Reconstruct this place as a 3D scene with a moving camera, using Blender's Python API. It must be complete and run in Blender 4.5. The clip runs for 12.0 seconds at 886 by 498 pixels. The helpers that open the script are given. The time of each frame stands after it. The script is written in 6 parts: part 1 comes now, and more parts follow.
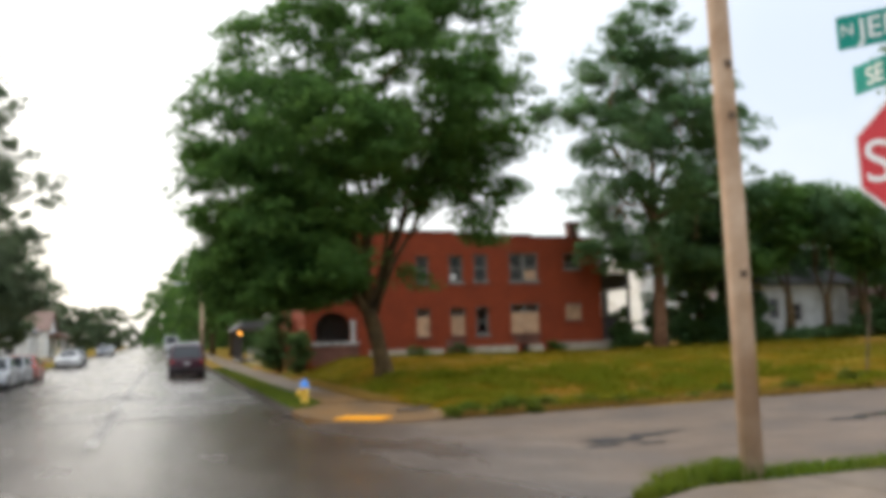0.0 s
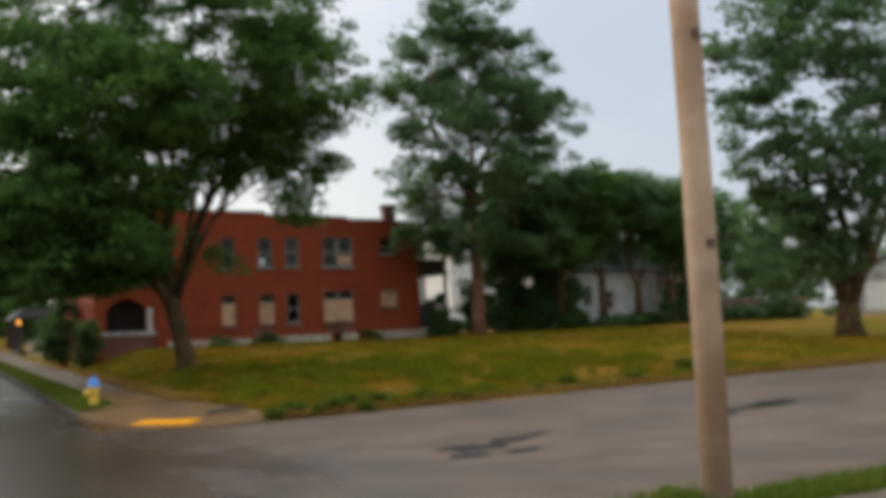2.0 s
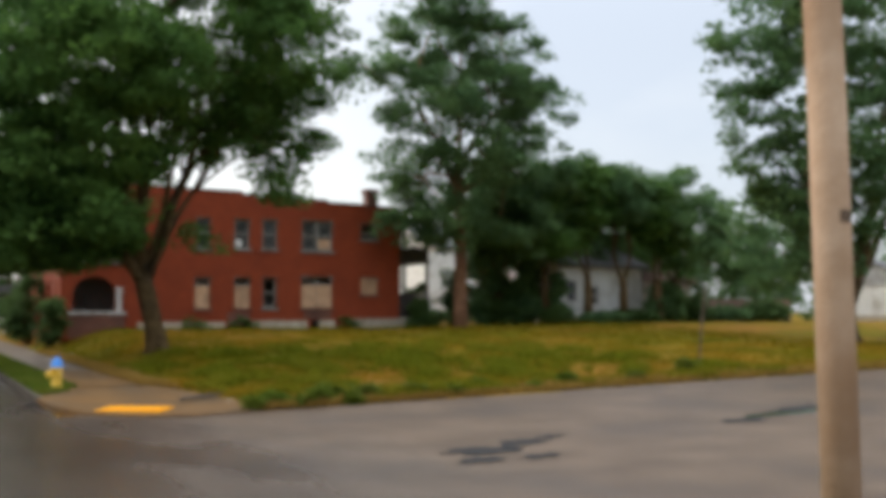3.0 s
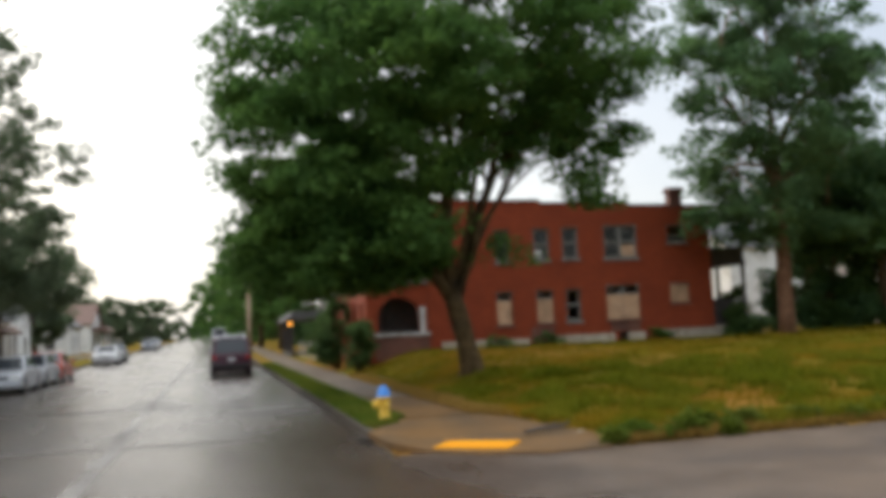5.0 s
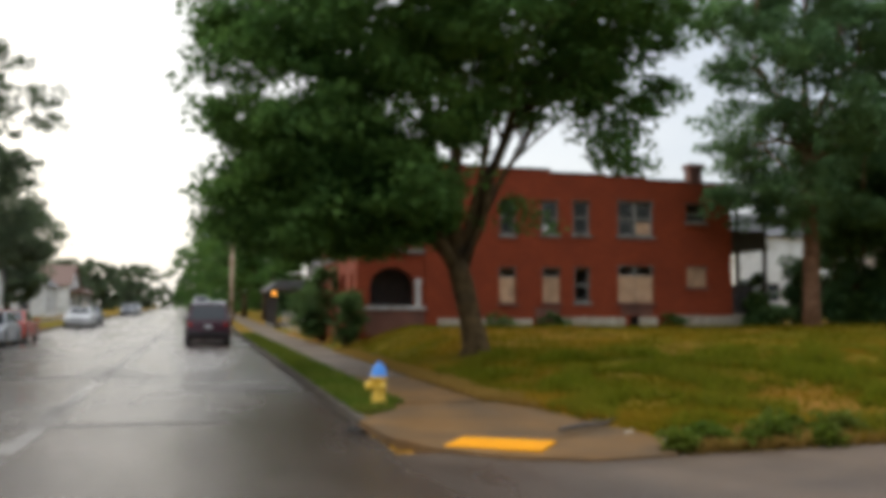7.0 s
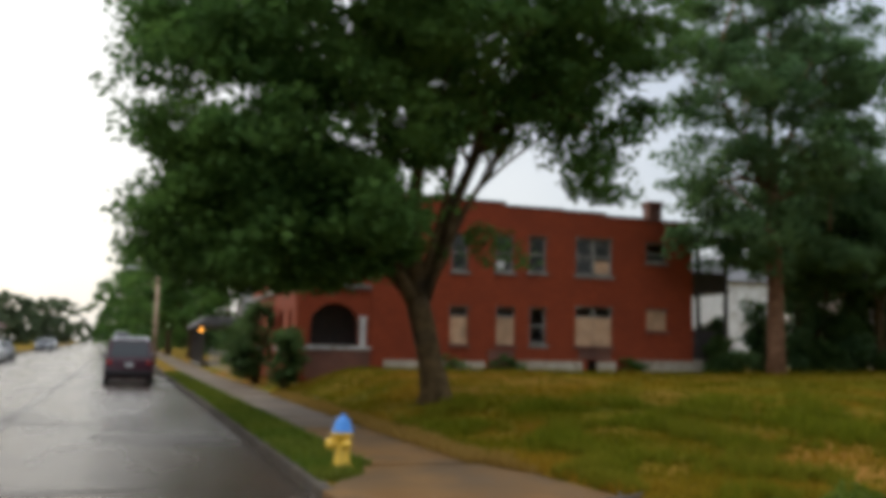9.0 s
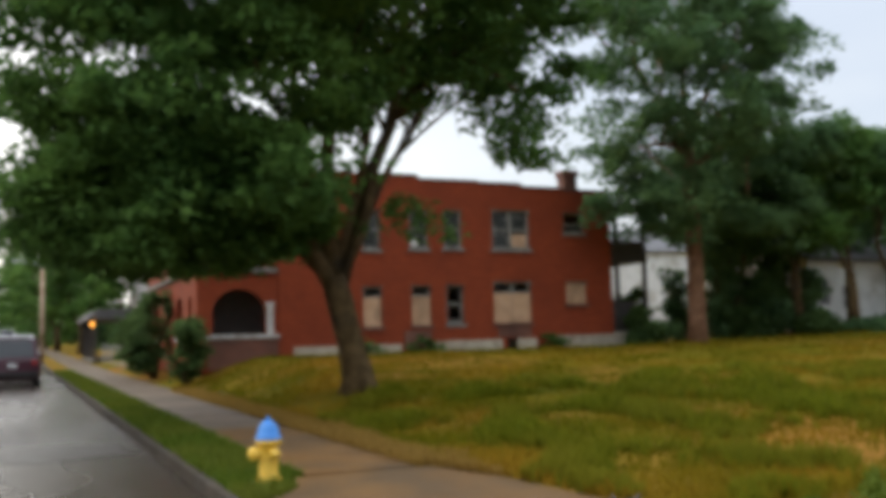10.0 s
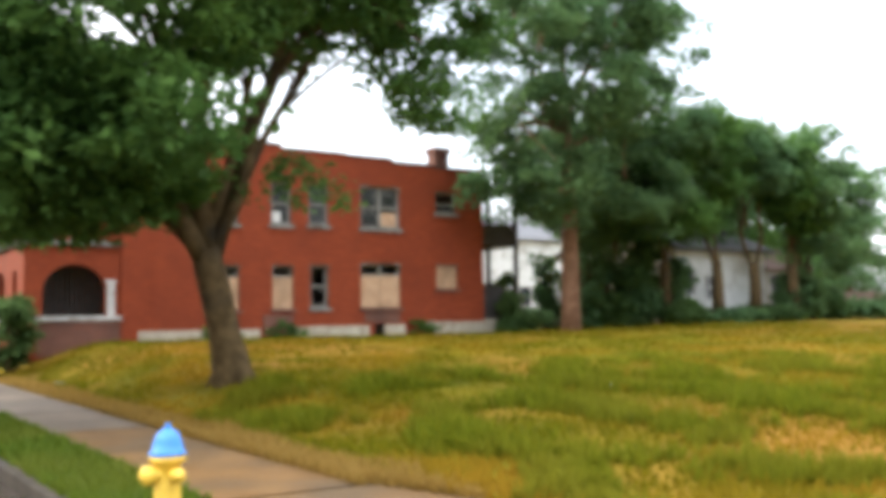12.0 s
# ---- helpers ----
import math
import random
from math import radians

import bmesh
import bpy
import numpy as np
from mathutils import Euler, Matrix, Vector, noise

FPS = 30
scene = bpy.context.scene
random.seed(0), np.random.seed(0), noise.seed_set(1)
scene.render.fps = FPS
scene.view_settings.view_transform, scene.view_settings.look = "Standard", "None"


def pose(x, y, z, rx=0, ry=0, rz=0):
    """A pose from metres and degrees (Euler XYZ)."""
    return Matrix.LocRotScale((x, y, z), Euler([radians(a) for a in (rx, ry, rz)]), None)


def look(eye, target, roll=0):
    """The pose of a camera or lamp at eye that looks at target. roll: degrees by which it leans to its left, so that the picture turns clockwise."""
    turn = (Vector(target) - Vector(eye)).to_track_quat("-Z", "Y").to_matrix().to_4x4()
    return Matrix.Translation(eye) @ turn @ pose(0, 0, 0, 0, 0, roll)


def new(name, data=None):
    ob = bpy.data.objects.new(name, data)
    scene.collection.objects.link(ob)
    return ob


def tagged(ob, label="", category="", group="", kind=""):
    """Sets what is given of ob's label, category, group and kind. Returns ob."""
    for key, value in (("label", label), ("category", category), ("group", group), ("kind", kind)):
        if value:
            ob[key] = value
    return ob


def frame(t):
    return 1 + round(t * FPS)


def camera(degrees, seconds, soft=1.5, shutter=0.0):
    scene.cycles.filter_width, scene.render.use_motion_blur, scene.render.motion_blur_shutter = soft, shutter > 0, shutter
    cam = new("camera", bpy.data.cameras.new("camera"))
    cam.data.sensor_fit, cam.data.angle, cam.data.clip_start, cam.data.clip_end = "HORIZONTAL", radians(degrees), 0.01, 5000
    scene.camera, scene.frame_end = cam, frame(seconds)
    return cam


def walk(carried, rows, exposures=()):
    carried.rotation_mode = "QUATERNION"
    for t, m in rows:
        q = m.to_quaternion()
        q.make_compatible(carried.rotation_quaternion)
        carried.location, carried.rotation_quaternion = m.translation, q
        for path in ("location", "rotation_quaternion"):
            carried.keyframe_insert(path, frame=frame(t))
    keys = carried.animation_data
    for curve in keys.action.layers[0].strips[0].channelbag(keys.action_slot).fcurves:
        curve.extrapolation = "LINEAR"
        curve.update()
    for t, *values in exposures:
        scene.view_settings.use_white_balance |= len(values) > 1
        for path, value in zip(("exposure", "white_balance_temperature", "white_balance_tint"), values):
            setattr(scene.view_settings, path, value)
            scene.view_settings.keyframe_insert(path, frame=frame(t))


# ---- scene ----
cam = camera(48.2, 12.0, soft=6.4)
PATH = [
    (0, (-3.028, -26.514, 1.667), (-2.486, -24.599, 1.861), -1.7),
    (0.5, (-2.968, -25.827, 1.696), (-2.378, -23.923, 1.868), -2.2),
    (1, (-2.884, -25.115, 1.739), (-2.209, -23.24, 1.904), -2.4),
    (1.5, (-2.79, -24.452, 1.739), (-2.001, -22.622, 1.903), -2.6),
    (2, (-2.68, -23.72, 1.728), (-1.766, -21.948, 1.885), -2.0),
    (2.5, (-2.445, -22.971, 1.709), (-1.429, -21.253, 1.836), -1.3),
    (2.7, (-2.43, -22.65, 1.7), (-1.43, -20.922, 1.826), -0.9),
    (4.3, (-2.438, -19.917, 1.624), (-1.726, -18.059, 1.821), -0.0),
    (4.5, (-2.473, -19.647, 1.653), (-1.825, -17.763, 1.831), -1.3),
    (5, (-2.566, -18.934, 1.767), (-2.114, -16.994, 1.942), -2.5),
    (5.5, (-2.349, -17.708, 1.802), (-2.201, -15.723, 1.993), 0.7),
    (6, (-2.413, -17.006, 1.736), (-2.327, -15.021, 1.968), 0.1),
    (6.5, (-2.245, -15.998, 1.736), (-1.872, -14.036, 1.828), 0.1),
    (7, (-2.195, -15.426, 1.608), (-1.721, -13.488, 1.743), 0.2),
    (7.2, (-2.219, -15.171, 1.585), (-1.722, -13.242, 1.76), 0.1),
    (8.8, (-2.203, -12.939, 1.605), (-1.594, -11.042, 1.78), 0.9),
    (9, (-2.201, -12.597, 1.633), (-1.592, -10.704, 1.851), 1.1),
    (9.5, (-2.134, -11.572, 1.654), (-1.482, -9.696, 1.887), -0.1),
    (10, (-1.999, -10.539, 1.683), (-1.196, -8.716, 1.862), -1.6),
    (10.5, (-2.033, -9.763, 1.709), (-1.043, -8.041, 1.941), -3.5),
    (11, (-1.988, -8.992, 1.677), (-0.967, -7.289, 1.91), -2.6),
    (11.5, (-1.919, -8.249, 1.625), (-0.862, -6.561, 1.816), -1.5),
    (12, (-1.927, -7.625, 1.65), (-0.825, -5.962, 1.797), -0.9),
]
walk(cam, [(t, look(e, g, r)) for t, e, g, r in PATH], [(0, 0.58), (0.5, 0.21), (1.0, 0.01), (2.0, 0.11), (2.7, 0.42), (4.5, 0.47), (5.5, 0.10), (6.0, 0.02), (6.5, 0.08), (7.0, 0.24), (9.0, 0.12), (10.0, 0.45), (10.5, 0.82), (11.2, 1.14), (12.0, 1.64)])

# ---- world, sun ----
world = bpy.data.worlds.new("overcast_evening")
scene.world = world
world.use_nodes = True
wn, wl = world.node_tree.nodes, world.node_tree.links
wn.clear()
sky = wn.new("ShaderNodeTexSky")
sky.sky_type, sky.sun_disc = "NISHITA", False
sky.sun_elevation, sky.sun_rotation = radians(22), radians(-40)
sky.air_density, sky.dust_density, sky.ozone_density = 1.0, 4.0, 1.0
coord = wn.new("ShaderNodeTexCoord")
cloud = wn.new("ShaderNodeTexNoise")
cloud.inputs["Scale"].default_value, cloud.inputs["Detail"].default_value = 2.2, 5
stretch = wn.new("ShaderNodeMapping")
stretch.inputs["Scale"].default_value = (1, 1, 2.6)
wl.new(coord.outputs["Generated"], stretch.inputs["Vector"])
wl.new(stretch.outputs["Vector"], cloud.inputs["Vector"])
tone = wn.new("ShaderNodeValToRGB")
tone.color_ramp.elements[0].position, tone.color_ramp.elements[0].color = 0.36, (0.74, 0.80, 0.90, 1)
tone.color_ramp.elements[1].position, tone.color_ramp.elements[1].color = 0.66, (0.96, 0.98, 1.0, 1)
wl.new(cloud.outputs["Fac"], tone.inputs["Fac"])
# the cloud is thinner and brighter towards the low sun
axis = wn.new("ShaderNodeVectorMath")
axis.operation = "DOT_PRODUCT"
axis.inputs[1].default_value = (-0.60, 0.76, 0.25)
wl.new(coord.outputs["Generated"], axis.inputs[0])
glow = wn.new("ShaderNodeMapRange")
glow.inputs["From Min"].default_value, glow.inputs["From Max"].default_value = 0.35, 1.0
glow.inputs["To Min"].default_value, glow.inputs["To Max"].default_value = 0.0, 1.0
wl.new(axis.outputs["Value"], glow.inputs["Value"])
warm = wn.new("ShaderNodeMix")
warm.data_type = "RGBA"
warm.inputs[7].default_value = (1.36, 1.34, 1.28, 1)
wl.new(glow.outputs["Result"], warm.inputs[0])
wl.new(tone.outputs["Color"], warm.inputs[6])
bg_cloud = wn.new("ShaderNodeBackground")
lift = wn.new("ShaderNodeSeparateXYZ")
wl.new(coord.outputs["Generated"], lift.inputs[0])
dome = wn.new("ShaderNodeMapRange")
dome.interpolation_type = "SMOOTHSTEP"
dome.inputs["From Min"].default_value, dome.inputs["From Max"].default_value = 0.25, 0.95
dome.inputs["To Min"].default_value, dome.inputs["To Max"].default_value = 0.60, 1.80
wl.new(lift.outputs["Z"], dome.inputs["Value"])
wl.new(dome.outputs["Result"], bg_cloud.inputs["Strength"])
wl.new(warm.outputs[2], bg_cloud.inputs["Color"])
bg_sky = wn.new("ShaderNodeBackground")
bg_sky.inputs["Strength"].default_value = 0.05
wl.new(sky.outputs["Color"], bg_sky.inputs["Color"])
both = wn.new("ShaderNodeAddShader")
wout = wn.new("ShaderNodeOutputWorld")
wl.new(bg_cloud.outputs[0], both.inputs[0])
wl.new(bg_sky.outputs[0], both.inputs[1])
wl.new(both.outputs[0], wout.inputs["Surface"])

sun = new("sun", bpy.data.lights.new("sun", "SUN"))
sun.data.energy, sun.data.angle, sun.data.color = 0.6, radians(25), (1.0, 0.95, 0.88)
sun.matrix_world = look((-60, 76, 40), (0, 0, 0))


# ---- materials ----
def material(name, c1, c2, scale=4.0, rough=(0.7, 0.9), bump=0.2, bump_scale=60.0, metal=0.0, stain=None, stain_scale=0.6, stain_amount=(0.5, 0.7), per_object=0.0, spec=0.5):
    m = bpy.data.materials.new(name)
    m.use_nodes = True
    n, l = m.node_tree.nodes, m.node_tree.links
    p = n["Principled BSDF"]
    p.inputs["Metallic"].default_value, p.inputs["Specular IOR Level"].default_value = metal, spec
    tc = n.new("ShaderNodeTexCoord")
    geo = n.new("ShaderNodeNewGeometry")
    nz = n.new("ShaderNodeTexNoise")
    nz.inputs["Scale"].default_value, nz.inputs["Detail"].default_value = scale, 6
    l.new(geo.outputs["Position"], nz.inputs["Vector"])
    r = n.new("ShaderNodeValToRGB")
    r.color_ramp.elements[0].position, r.color_ramp.elements[0].color = 0.33, (*c1, 1)
    r.color_ramp.elements[1].position, r.color_ramp.elements[1].color = 0.67, (*c2, 1)
    l.new(nz.outputs["Fac"], r.inputs["Fac"])
    col = r.outputs["Color"]
    if stain:
        sz = n.new("ShaderNodeTexNoise")
        sz.inputs["Scale"].default_value, sz.inputs["Detail"].default_value, sz.inputs["Distortion"].default_value = stain_scale, 7, 0.4
        l.new(geo.outputs["Position"], sz.inputs["Vector"])
        mr = n.new("ShaderNodeMapRange")
        mr.inputs["From Min"].default_value, mr.inputs["From Max"].default_value = stain_amount
        l.new(sz.outputs["Fac"], mr.inputs["Value"])
        mx = n.new("ShaderNodeMix")
        mx.data_type = "RGBA"
        mx.inputs[7].default_value = (*stain, 1)
        l.new(mr.outputs["Result"], mx.inputs[0])
        l.new(col, mx.inputs[6])
        col = mx.outputs[2]
    if per_object:
        oi = n.new("ShaderNodeObjectInfo")
        hv = n.new("ShaderNodeHueSaturation")
        vr = n.new("ShaderNodeMapRange")
        vr.inputs["To Min"].default_value, vr.inputs["To Max"].default_value = 1 - per_object, 1 + per_object
        l.new(oi.outputs["Random"], vr.inputs["Value"])
        l.new(vr.outputs["Result"], hv.inputs["Value"])
        l.new(col, hv.inputs["Color"])
        col = hv.outputs["Color"]
    l.new(col, p.inputs["Base Color"])
    fine = n.new("ShaderNodeTexNoise")
    fine.inputs["Scale"].default_value, fine.inputs["Detail"].default_value = bump_scale, 4
    l.new(geo.outputs["Position"], fine.inputs["Vector"])
    rr = n.new("ShaderNodeMapRange")
    rr.inputs["To Min"].default_value, rr.inputs["To Max"].default_value = rough
    l.new(nz.outputs["Fac"], rr.inputs["Value"])
    l.new(rr.outputs["Result"], p.inputs["Roughness"])
    if bump:
        b = n.new("ShaderNodeBump")
        b.inputs["Strength"].default_value, b.inputs["Distance"].default_value = bump, 0.02
        l.new(fine.outputs["Fac"], b.inputs["Height"])
        l.new(b.outputs["Normal"], p.inputs["Normal"])
    return m


def brick_material(name, c1, c2, mortar, stain):
    m = bpy.data.materials.new(name)
    m.use_nodes = True
    n, l = m.node_tree.nodes, m.node_tree.links
    p = n["Principled BSDF"]
    geo = n.new("ShaderNodeNewGeometry")
    sep = n.new("ShaderNodeSeparateXYZ")
    l.new(geo.outputs["Position"], sep.inputs[0])
    add = n.new("ShaderNodeMath")
    l.new(sep.outputs["X"], add.inputs[0])
    l.new(sep.outputs["Y"], add.inputs[1])
    com = n.new("ShaderNodeCombineXYZ")
    l.new(add.outputs[0], com.inputs["X"])
    l.new(sep.outputs["Z"], com.inputs["Y"])
    br = n.new("ShaderNodeTexBrick")
    br.inputs["Scale"].default_value = 1.0
    br.inputs["Brick Width"].default_value, br.inputs["Row Height"].default_value = 0.215, 0.075
    br.inputs["Mortar Size"].default_value, br.inputs["Mortar Smooth"].default_value = 0.006, 0.3
    br.inputs["Color1"].default_value, br.inputs["Color2"].default_value = (*c1, 1), (*c2, 1)
    br.inputs["Mortar"].default_value = (*mortar, 1)
    l.new(com.outputs[0], br.inputs["Vector"])
    sz = n.new("ShaderNodeTexNoise")
    sz.inputs["Scale"].default_value, sz.inputs["Detail"].default_value = 0.7, 8
    l.new(geo.outputs["Position"], sz.inputs["Vector"])
    mr = n.new("ShaderNodeMapRange")
    mr.inputs["From Min"].default_value, mr.inputs["From Max"].default_value = 0.45, 0.75
    l.new(sz.outputs["Fac"], mr.inputs["Value"])
    mx = n.new("ShaderNodeMix")
    mx.data_type = "RGBA"
    mx.inputs[7].default_value = (*stain, 1)
    l.new(mr.outputs["Result"], mx.inputs[0])
    l.new(br.outputs["Color"], mx.inputs[6])
    l.new(mx.outputs[2], p.inputs["Base Color"])
    p.inputs["Roughness"].default_value, p.inputs["Specular IOR Level"].default_value = 0.82, 0.2
    b = n.new("ShaderNodeBump")
    b.inputs["Strength"].default_value, b.inputs["Distance"].default_value, b.invert = 0.5, 0.008, True
    l.new(br.outputs["Fac"], b.inputs["Height"])
    l.new(b.outputs["Normal"], p.inputs["Normal"])
    return m


def plain(name, color, rough=0.5, metal=0.0, emit=0.0):
    m = bpy.data.materials.new(name)
    m.use_nodes = True
    p = m.node_tree.nodes["Principled BSDF"]
    p.inputs["Base Color"].default_value = (*color, 1)
    p.inputs["Roughness"].default_value, p.inputs["Metallic"].default_value = rough, metal
    if emit:
        p.inputs["Emission Color"].default_value, p.inputs["Emission Strength"].default_value = (*color, 1), emit
    return m


def leaf_material(name, c1, c2, c3, spec=0.10):
    m = bpy.data.materials.new(name)
    m.use_nodes = True
    n, l = m.node_tree.nodes, m.node_tree.links
    p = n["Principled BSDF"]
    geo = n.new("ShaderNodeNewGeometry")
    r = n.new("ShaderNodeValToRGB")
    r.color_ramp.elements[0].color, r.color_ramp.elements[1].color = (*c1, 1), (*c2, 1)
    l.new(geo.outputs["Random Per Island"], r.inputs["Fac"])
    nz = n.new("ShaderNodeTexNoise")
    nz.inputs["Scale"].default_value, nz.inputs["Detail"].default_value = 0.45, 3
    l.new(geo.outputs["Position"], nz.inputs["Vector"])
    mr = n.new("ShaderNodeMapRange")
    mr.inputs["From Min"].default_value, mr.inputs["From Max"].default_value = 0.42, 0.66
    l.new(nz.outputs["Fac"], mr.inputs["Value"])
    mx = n.new("ShaderNodeMix")
    mx.data_type = "RGBA"
    mx.inputs[7].default_value = (*c3, 1)
    l.new(mr.outputs["Result"], mx.inputs[0])
    l.new(r.outputs["Color"], mx.inputs[6])
    l.new(mx.outputs[2], p.inputs["Base Color"])
    p.inputs["Roughness"].default_value = 0.6
    p.inputs["Specular IOR Level"].default_value = spec
    tr = n.new("ShaderNodeBsdfTranslucent")
    l.new(mx.outputs[2], tr.inputs["Color"])
    ms = n.new("ShaderNodeMixShader")
    ms.inputs[0].default_value = 0.5
    l.new(p.outputs[0], ms.inputs[1])
    l.new(tr.outputs[0], ms.inputs[2])
    l.new(ms.outputs[0], n["Material Output"].inputs["Surface"])
    return m


def asphalt_material(name, dry1, dry2, wet, east=None):
    """Asphalt with wet, glossier sheets between drier patches; east: colour and roughness where it has dried off, past x = 1 to 5."""
    m = material(name, dry1, dry2, scale=0.9, rough=(0.45, 0.6), bump=0.35, bump_scale=90, stain=(0.040, 0.032, 0.027), stain_scale=0.35, stain_amount=(0.5, 0.66))
    n, l = m.node_tree.nodes, m.node_tree.links
    p = n["Principled BSDF"]
    geo = n.new("ShaderNodeNewGeometry")
    mp = n.new("ShaderNodeMapping")
    mp.inputs["Scale"].default_value = (0.55, 0.16, 1)
    l.new(geo.outputs["Position"], mp.inputs["Vector"])
    nz = n.new("ShaderNodeTexNoise")
    nz.inputs["Scale"].default_value, nz.inputs["Detail"].default_value = 1.0, 5
    l.new(mp.outputs["Vector"], nz.inputs["Vector"])
    mr = n.new("ShaderNodeMapRange")
    mr.inputs["From Min"].default_value, mr.inputs["From Max"].default_value = 0.35, 0.65
    mr.inputs["To Min"].default_value, mr.inputs["To Max"].default_value = wet
    l.new(nz.outputs["Fac"], mr.inputs["Value"])
    for k in list(p.inputs["Roughness"].links):
        l.remove(k)
    rough_out = mr.outputs["Result"]
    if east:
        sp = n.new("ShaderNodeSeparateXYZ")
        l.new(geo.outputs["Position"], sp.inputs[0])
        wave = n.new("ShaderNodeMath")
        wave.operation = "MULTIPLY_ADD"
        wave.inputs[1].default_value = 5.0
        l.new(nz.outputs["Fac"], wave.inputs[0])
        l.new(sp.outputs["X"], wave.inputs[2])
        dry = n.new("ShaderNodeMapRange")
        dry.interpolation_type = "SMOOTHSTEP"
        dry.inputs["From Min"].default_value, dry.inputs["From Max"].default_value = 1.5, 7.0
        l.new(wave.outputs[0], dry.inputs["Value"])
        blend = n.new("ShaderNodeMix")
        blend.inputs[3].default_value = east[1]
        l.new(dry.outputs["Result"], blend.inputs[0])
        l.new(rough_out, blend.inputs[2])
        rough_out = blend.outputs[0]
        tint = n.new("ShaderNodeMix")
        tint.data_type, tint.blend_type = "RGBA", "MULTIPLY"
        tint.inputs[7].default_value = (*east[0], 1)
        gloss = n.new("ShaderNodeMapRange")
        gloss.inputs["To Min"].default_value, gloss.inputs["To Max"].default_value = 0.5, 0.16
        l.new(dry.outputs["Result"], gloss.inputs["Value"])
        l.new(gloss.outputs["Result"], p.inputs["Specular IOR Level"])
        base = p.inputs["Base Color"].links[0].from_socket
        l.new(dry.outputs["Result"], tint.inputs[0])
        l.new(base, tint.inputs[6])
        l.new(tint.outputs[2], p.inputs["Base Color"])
    l.new(rough_out, p.inputs["Roughness"])
    return m


M = {}
M["asphalt"] = asphalt_material("wet_asphalt", (0.044, 0.033, 0.025), (0.070, 0.054, 0.042), (0.10, 0.32))
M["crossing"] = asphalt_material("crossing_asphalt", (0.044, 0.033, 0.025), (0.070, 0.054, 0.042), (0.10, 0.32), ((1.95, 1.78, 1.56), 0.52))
M["patch"] = material("tar_patch", (0.014, 0.014, 0.015), (0.028, 0.028, 0.029), spec=0.15, rough=(0.6, 0.85), bump=0.4)
M["puddle"] = material("puddle_water", (0.05, 0.05, 0.05), (0.06, 0.058, 0.055), rough=(0.04, 0.10), bump=0.02)
M["old_patch"] = material("old_asphalt_patch", (0.036, 0.029, 0.024), (0.062, 0.050, 0.042), rough=(0.28, 0.5), bump=0.3)
M["lawn"] = material("mown_lawn", (0.080, 0.082, 0.005), (0.180, 0.138, 0.010), scale=0.9, spec=0.03, rough=(0.85, 0.95), bump=0.8, bump_scale=35, stain=(0.23, 0.115, 0.022), stain_scale=0.20, stain_amount=(0.41, 0.64))
M["concrete"] = material("worn_concrete", spec=0.25, c1=(0.098, 0.070, 0.046), c2=(0.165, 0.124, 0.086), scale=2.5, rough=(0.5, 0.75), bump=0.25, stain=(0.085, 0.062, 0.042), stain_scale=0.9, stain_amount=(0.45, 0.7), per_object=0.25)
M["ramp"] = material("muddy_concrete", spec=0.10, c1=(0.125, 0.066, 0.024), c2=(0.185, 0.104, 0.042), scale=2.0, rough=(0.5, 0.75), bump=0.25, stain=(0.10, 0.065, 0.035), stain_scale=0.8, stain_amount=(0.4, 0.65))
M["kerb"] = material("kerb_concrete", spec=0.15, c1=(0.040, 0.032, 0.024), c2=(0.085, 0.070, 0.054), scale=3, stain=(0.06, 0.055, 0.05), stain_scale=1.2, per_object=0.2)
M["yellow"] = material("yellow_paving", (0.66, 0.265, 0.004), (0.76, 0.32, 0.006), spec=0.15, scale=5, rough=(0.6, 0.8), bump=0.2, stain=(0.45, 0.22, 0.02), stain_scale=3, stain_amount=(0.6, 0.85))
M["brick"] = brick_material("painted_red_brick", (0.280, 0.054, 0.019), (0.225, 0.042, 0.016), (0.185, 0.039, 0.018), (0.190, 0.038, 0.016))
M["brick_old"] = brick_material("weathered_brick", (0.20, 0.075, 0.05), (0.15, 0.06, 0.042), (0.20, 0.15, 0.12), (0.10, 0.05, 0.04))
M["stone"] = material("limestone_block", spec=0.2, c1=(0.36, 0.31, 0.24), c2=(0.50, 0.44, 0.35), scale=3, stain=(0.22, 0.17, 0.12), stain_scale=1.5, per_object=0.18)
M["trim"] = material("grey_weathered_trim", (0.16, 0.15, 0.135), (0.26, 0.25, 0.23), scale=6, stain=(0.10, 0.085, 0.07), stain_scale=2)
M["pale_trim"] = material("pale_painted_trim", (0.42, 0.40, 0.38), (0.56, 0.54, 0.52), scale=5, stain=(0.25, 0.2, 0.17), stain_scale=2)
M["board"] = material("weathered_plywood", spec=0.10, c1=(0.45, 0.275, 0.165), c2=(0.57, 0.375, 0.245), scale=3, stain=(0.30, 0.19, 0.12), stain_scale=1.4, per_object=0.12)
M["dark"] = material("painted_interior_shade", (0.012, 0.010, 0.009), (0.022, 0.018, 0.016), rough=(0.8, 0.95), bump=0)
M["interior"] = material("old_plaster", (0.25, 0.22, 0.19), (0.36, 0.33, 0.29), rough=(0.8, 0.95), bump=0.1)
M["coping"] = material("dark_coping", (0.05, 0.035, 0.03), (0.10, 0.07, 0.06), stain=(0.03, 0.025, 0.02))
M["roof"] = material("grey_shingle", (0.07, 0.07, 0.075), (0.13, 0.13, 0.135), scale=8, bump=0.5, bump_scale=20)
M["roof_brown"] = material("brown_shingle", (0.11, 0.06, 0.045), (0.17, 0.10, 0.075), scale=8, bump=0.5, bump_scale=20)
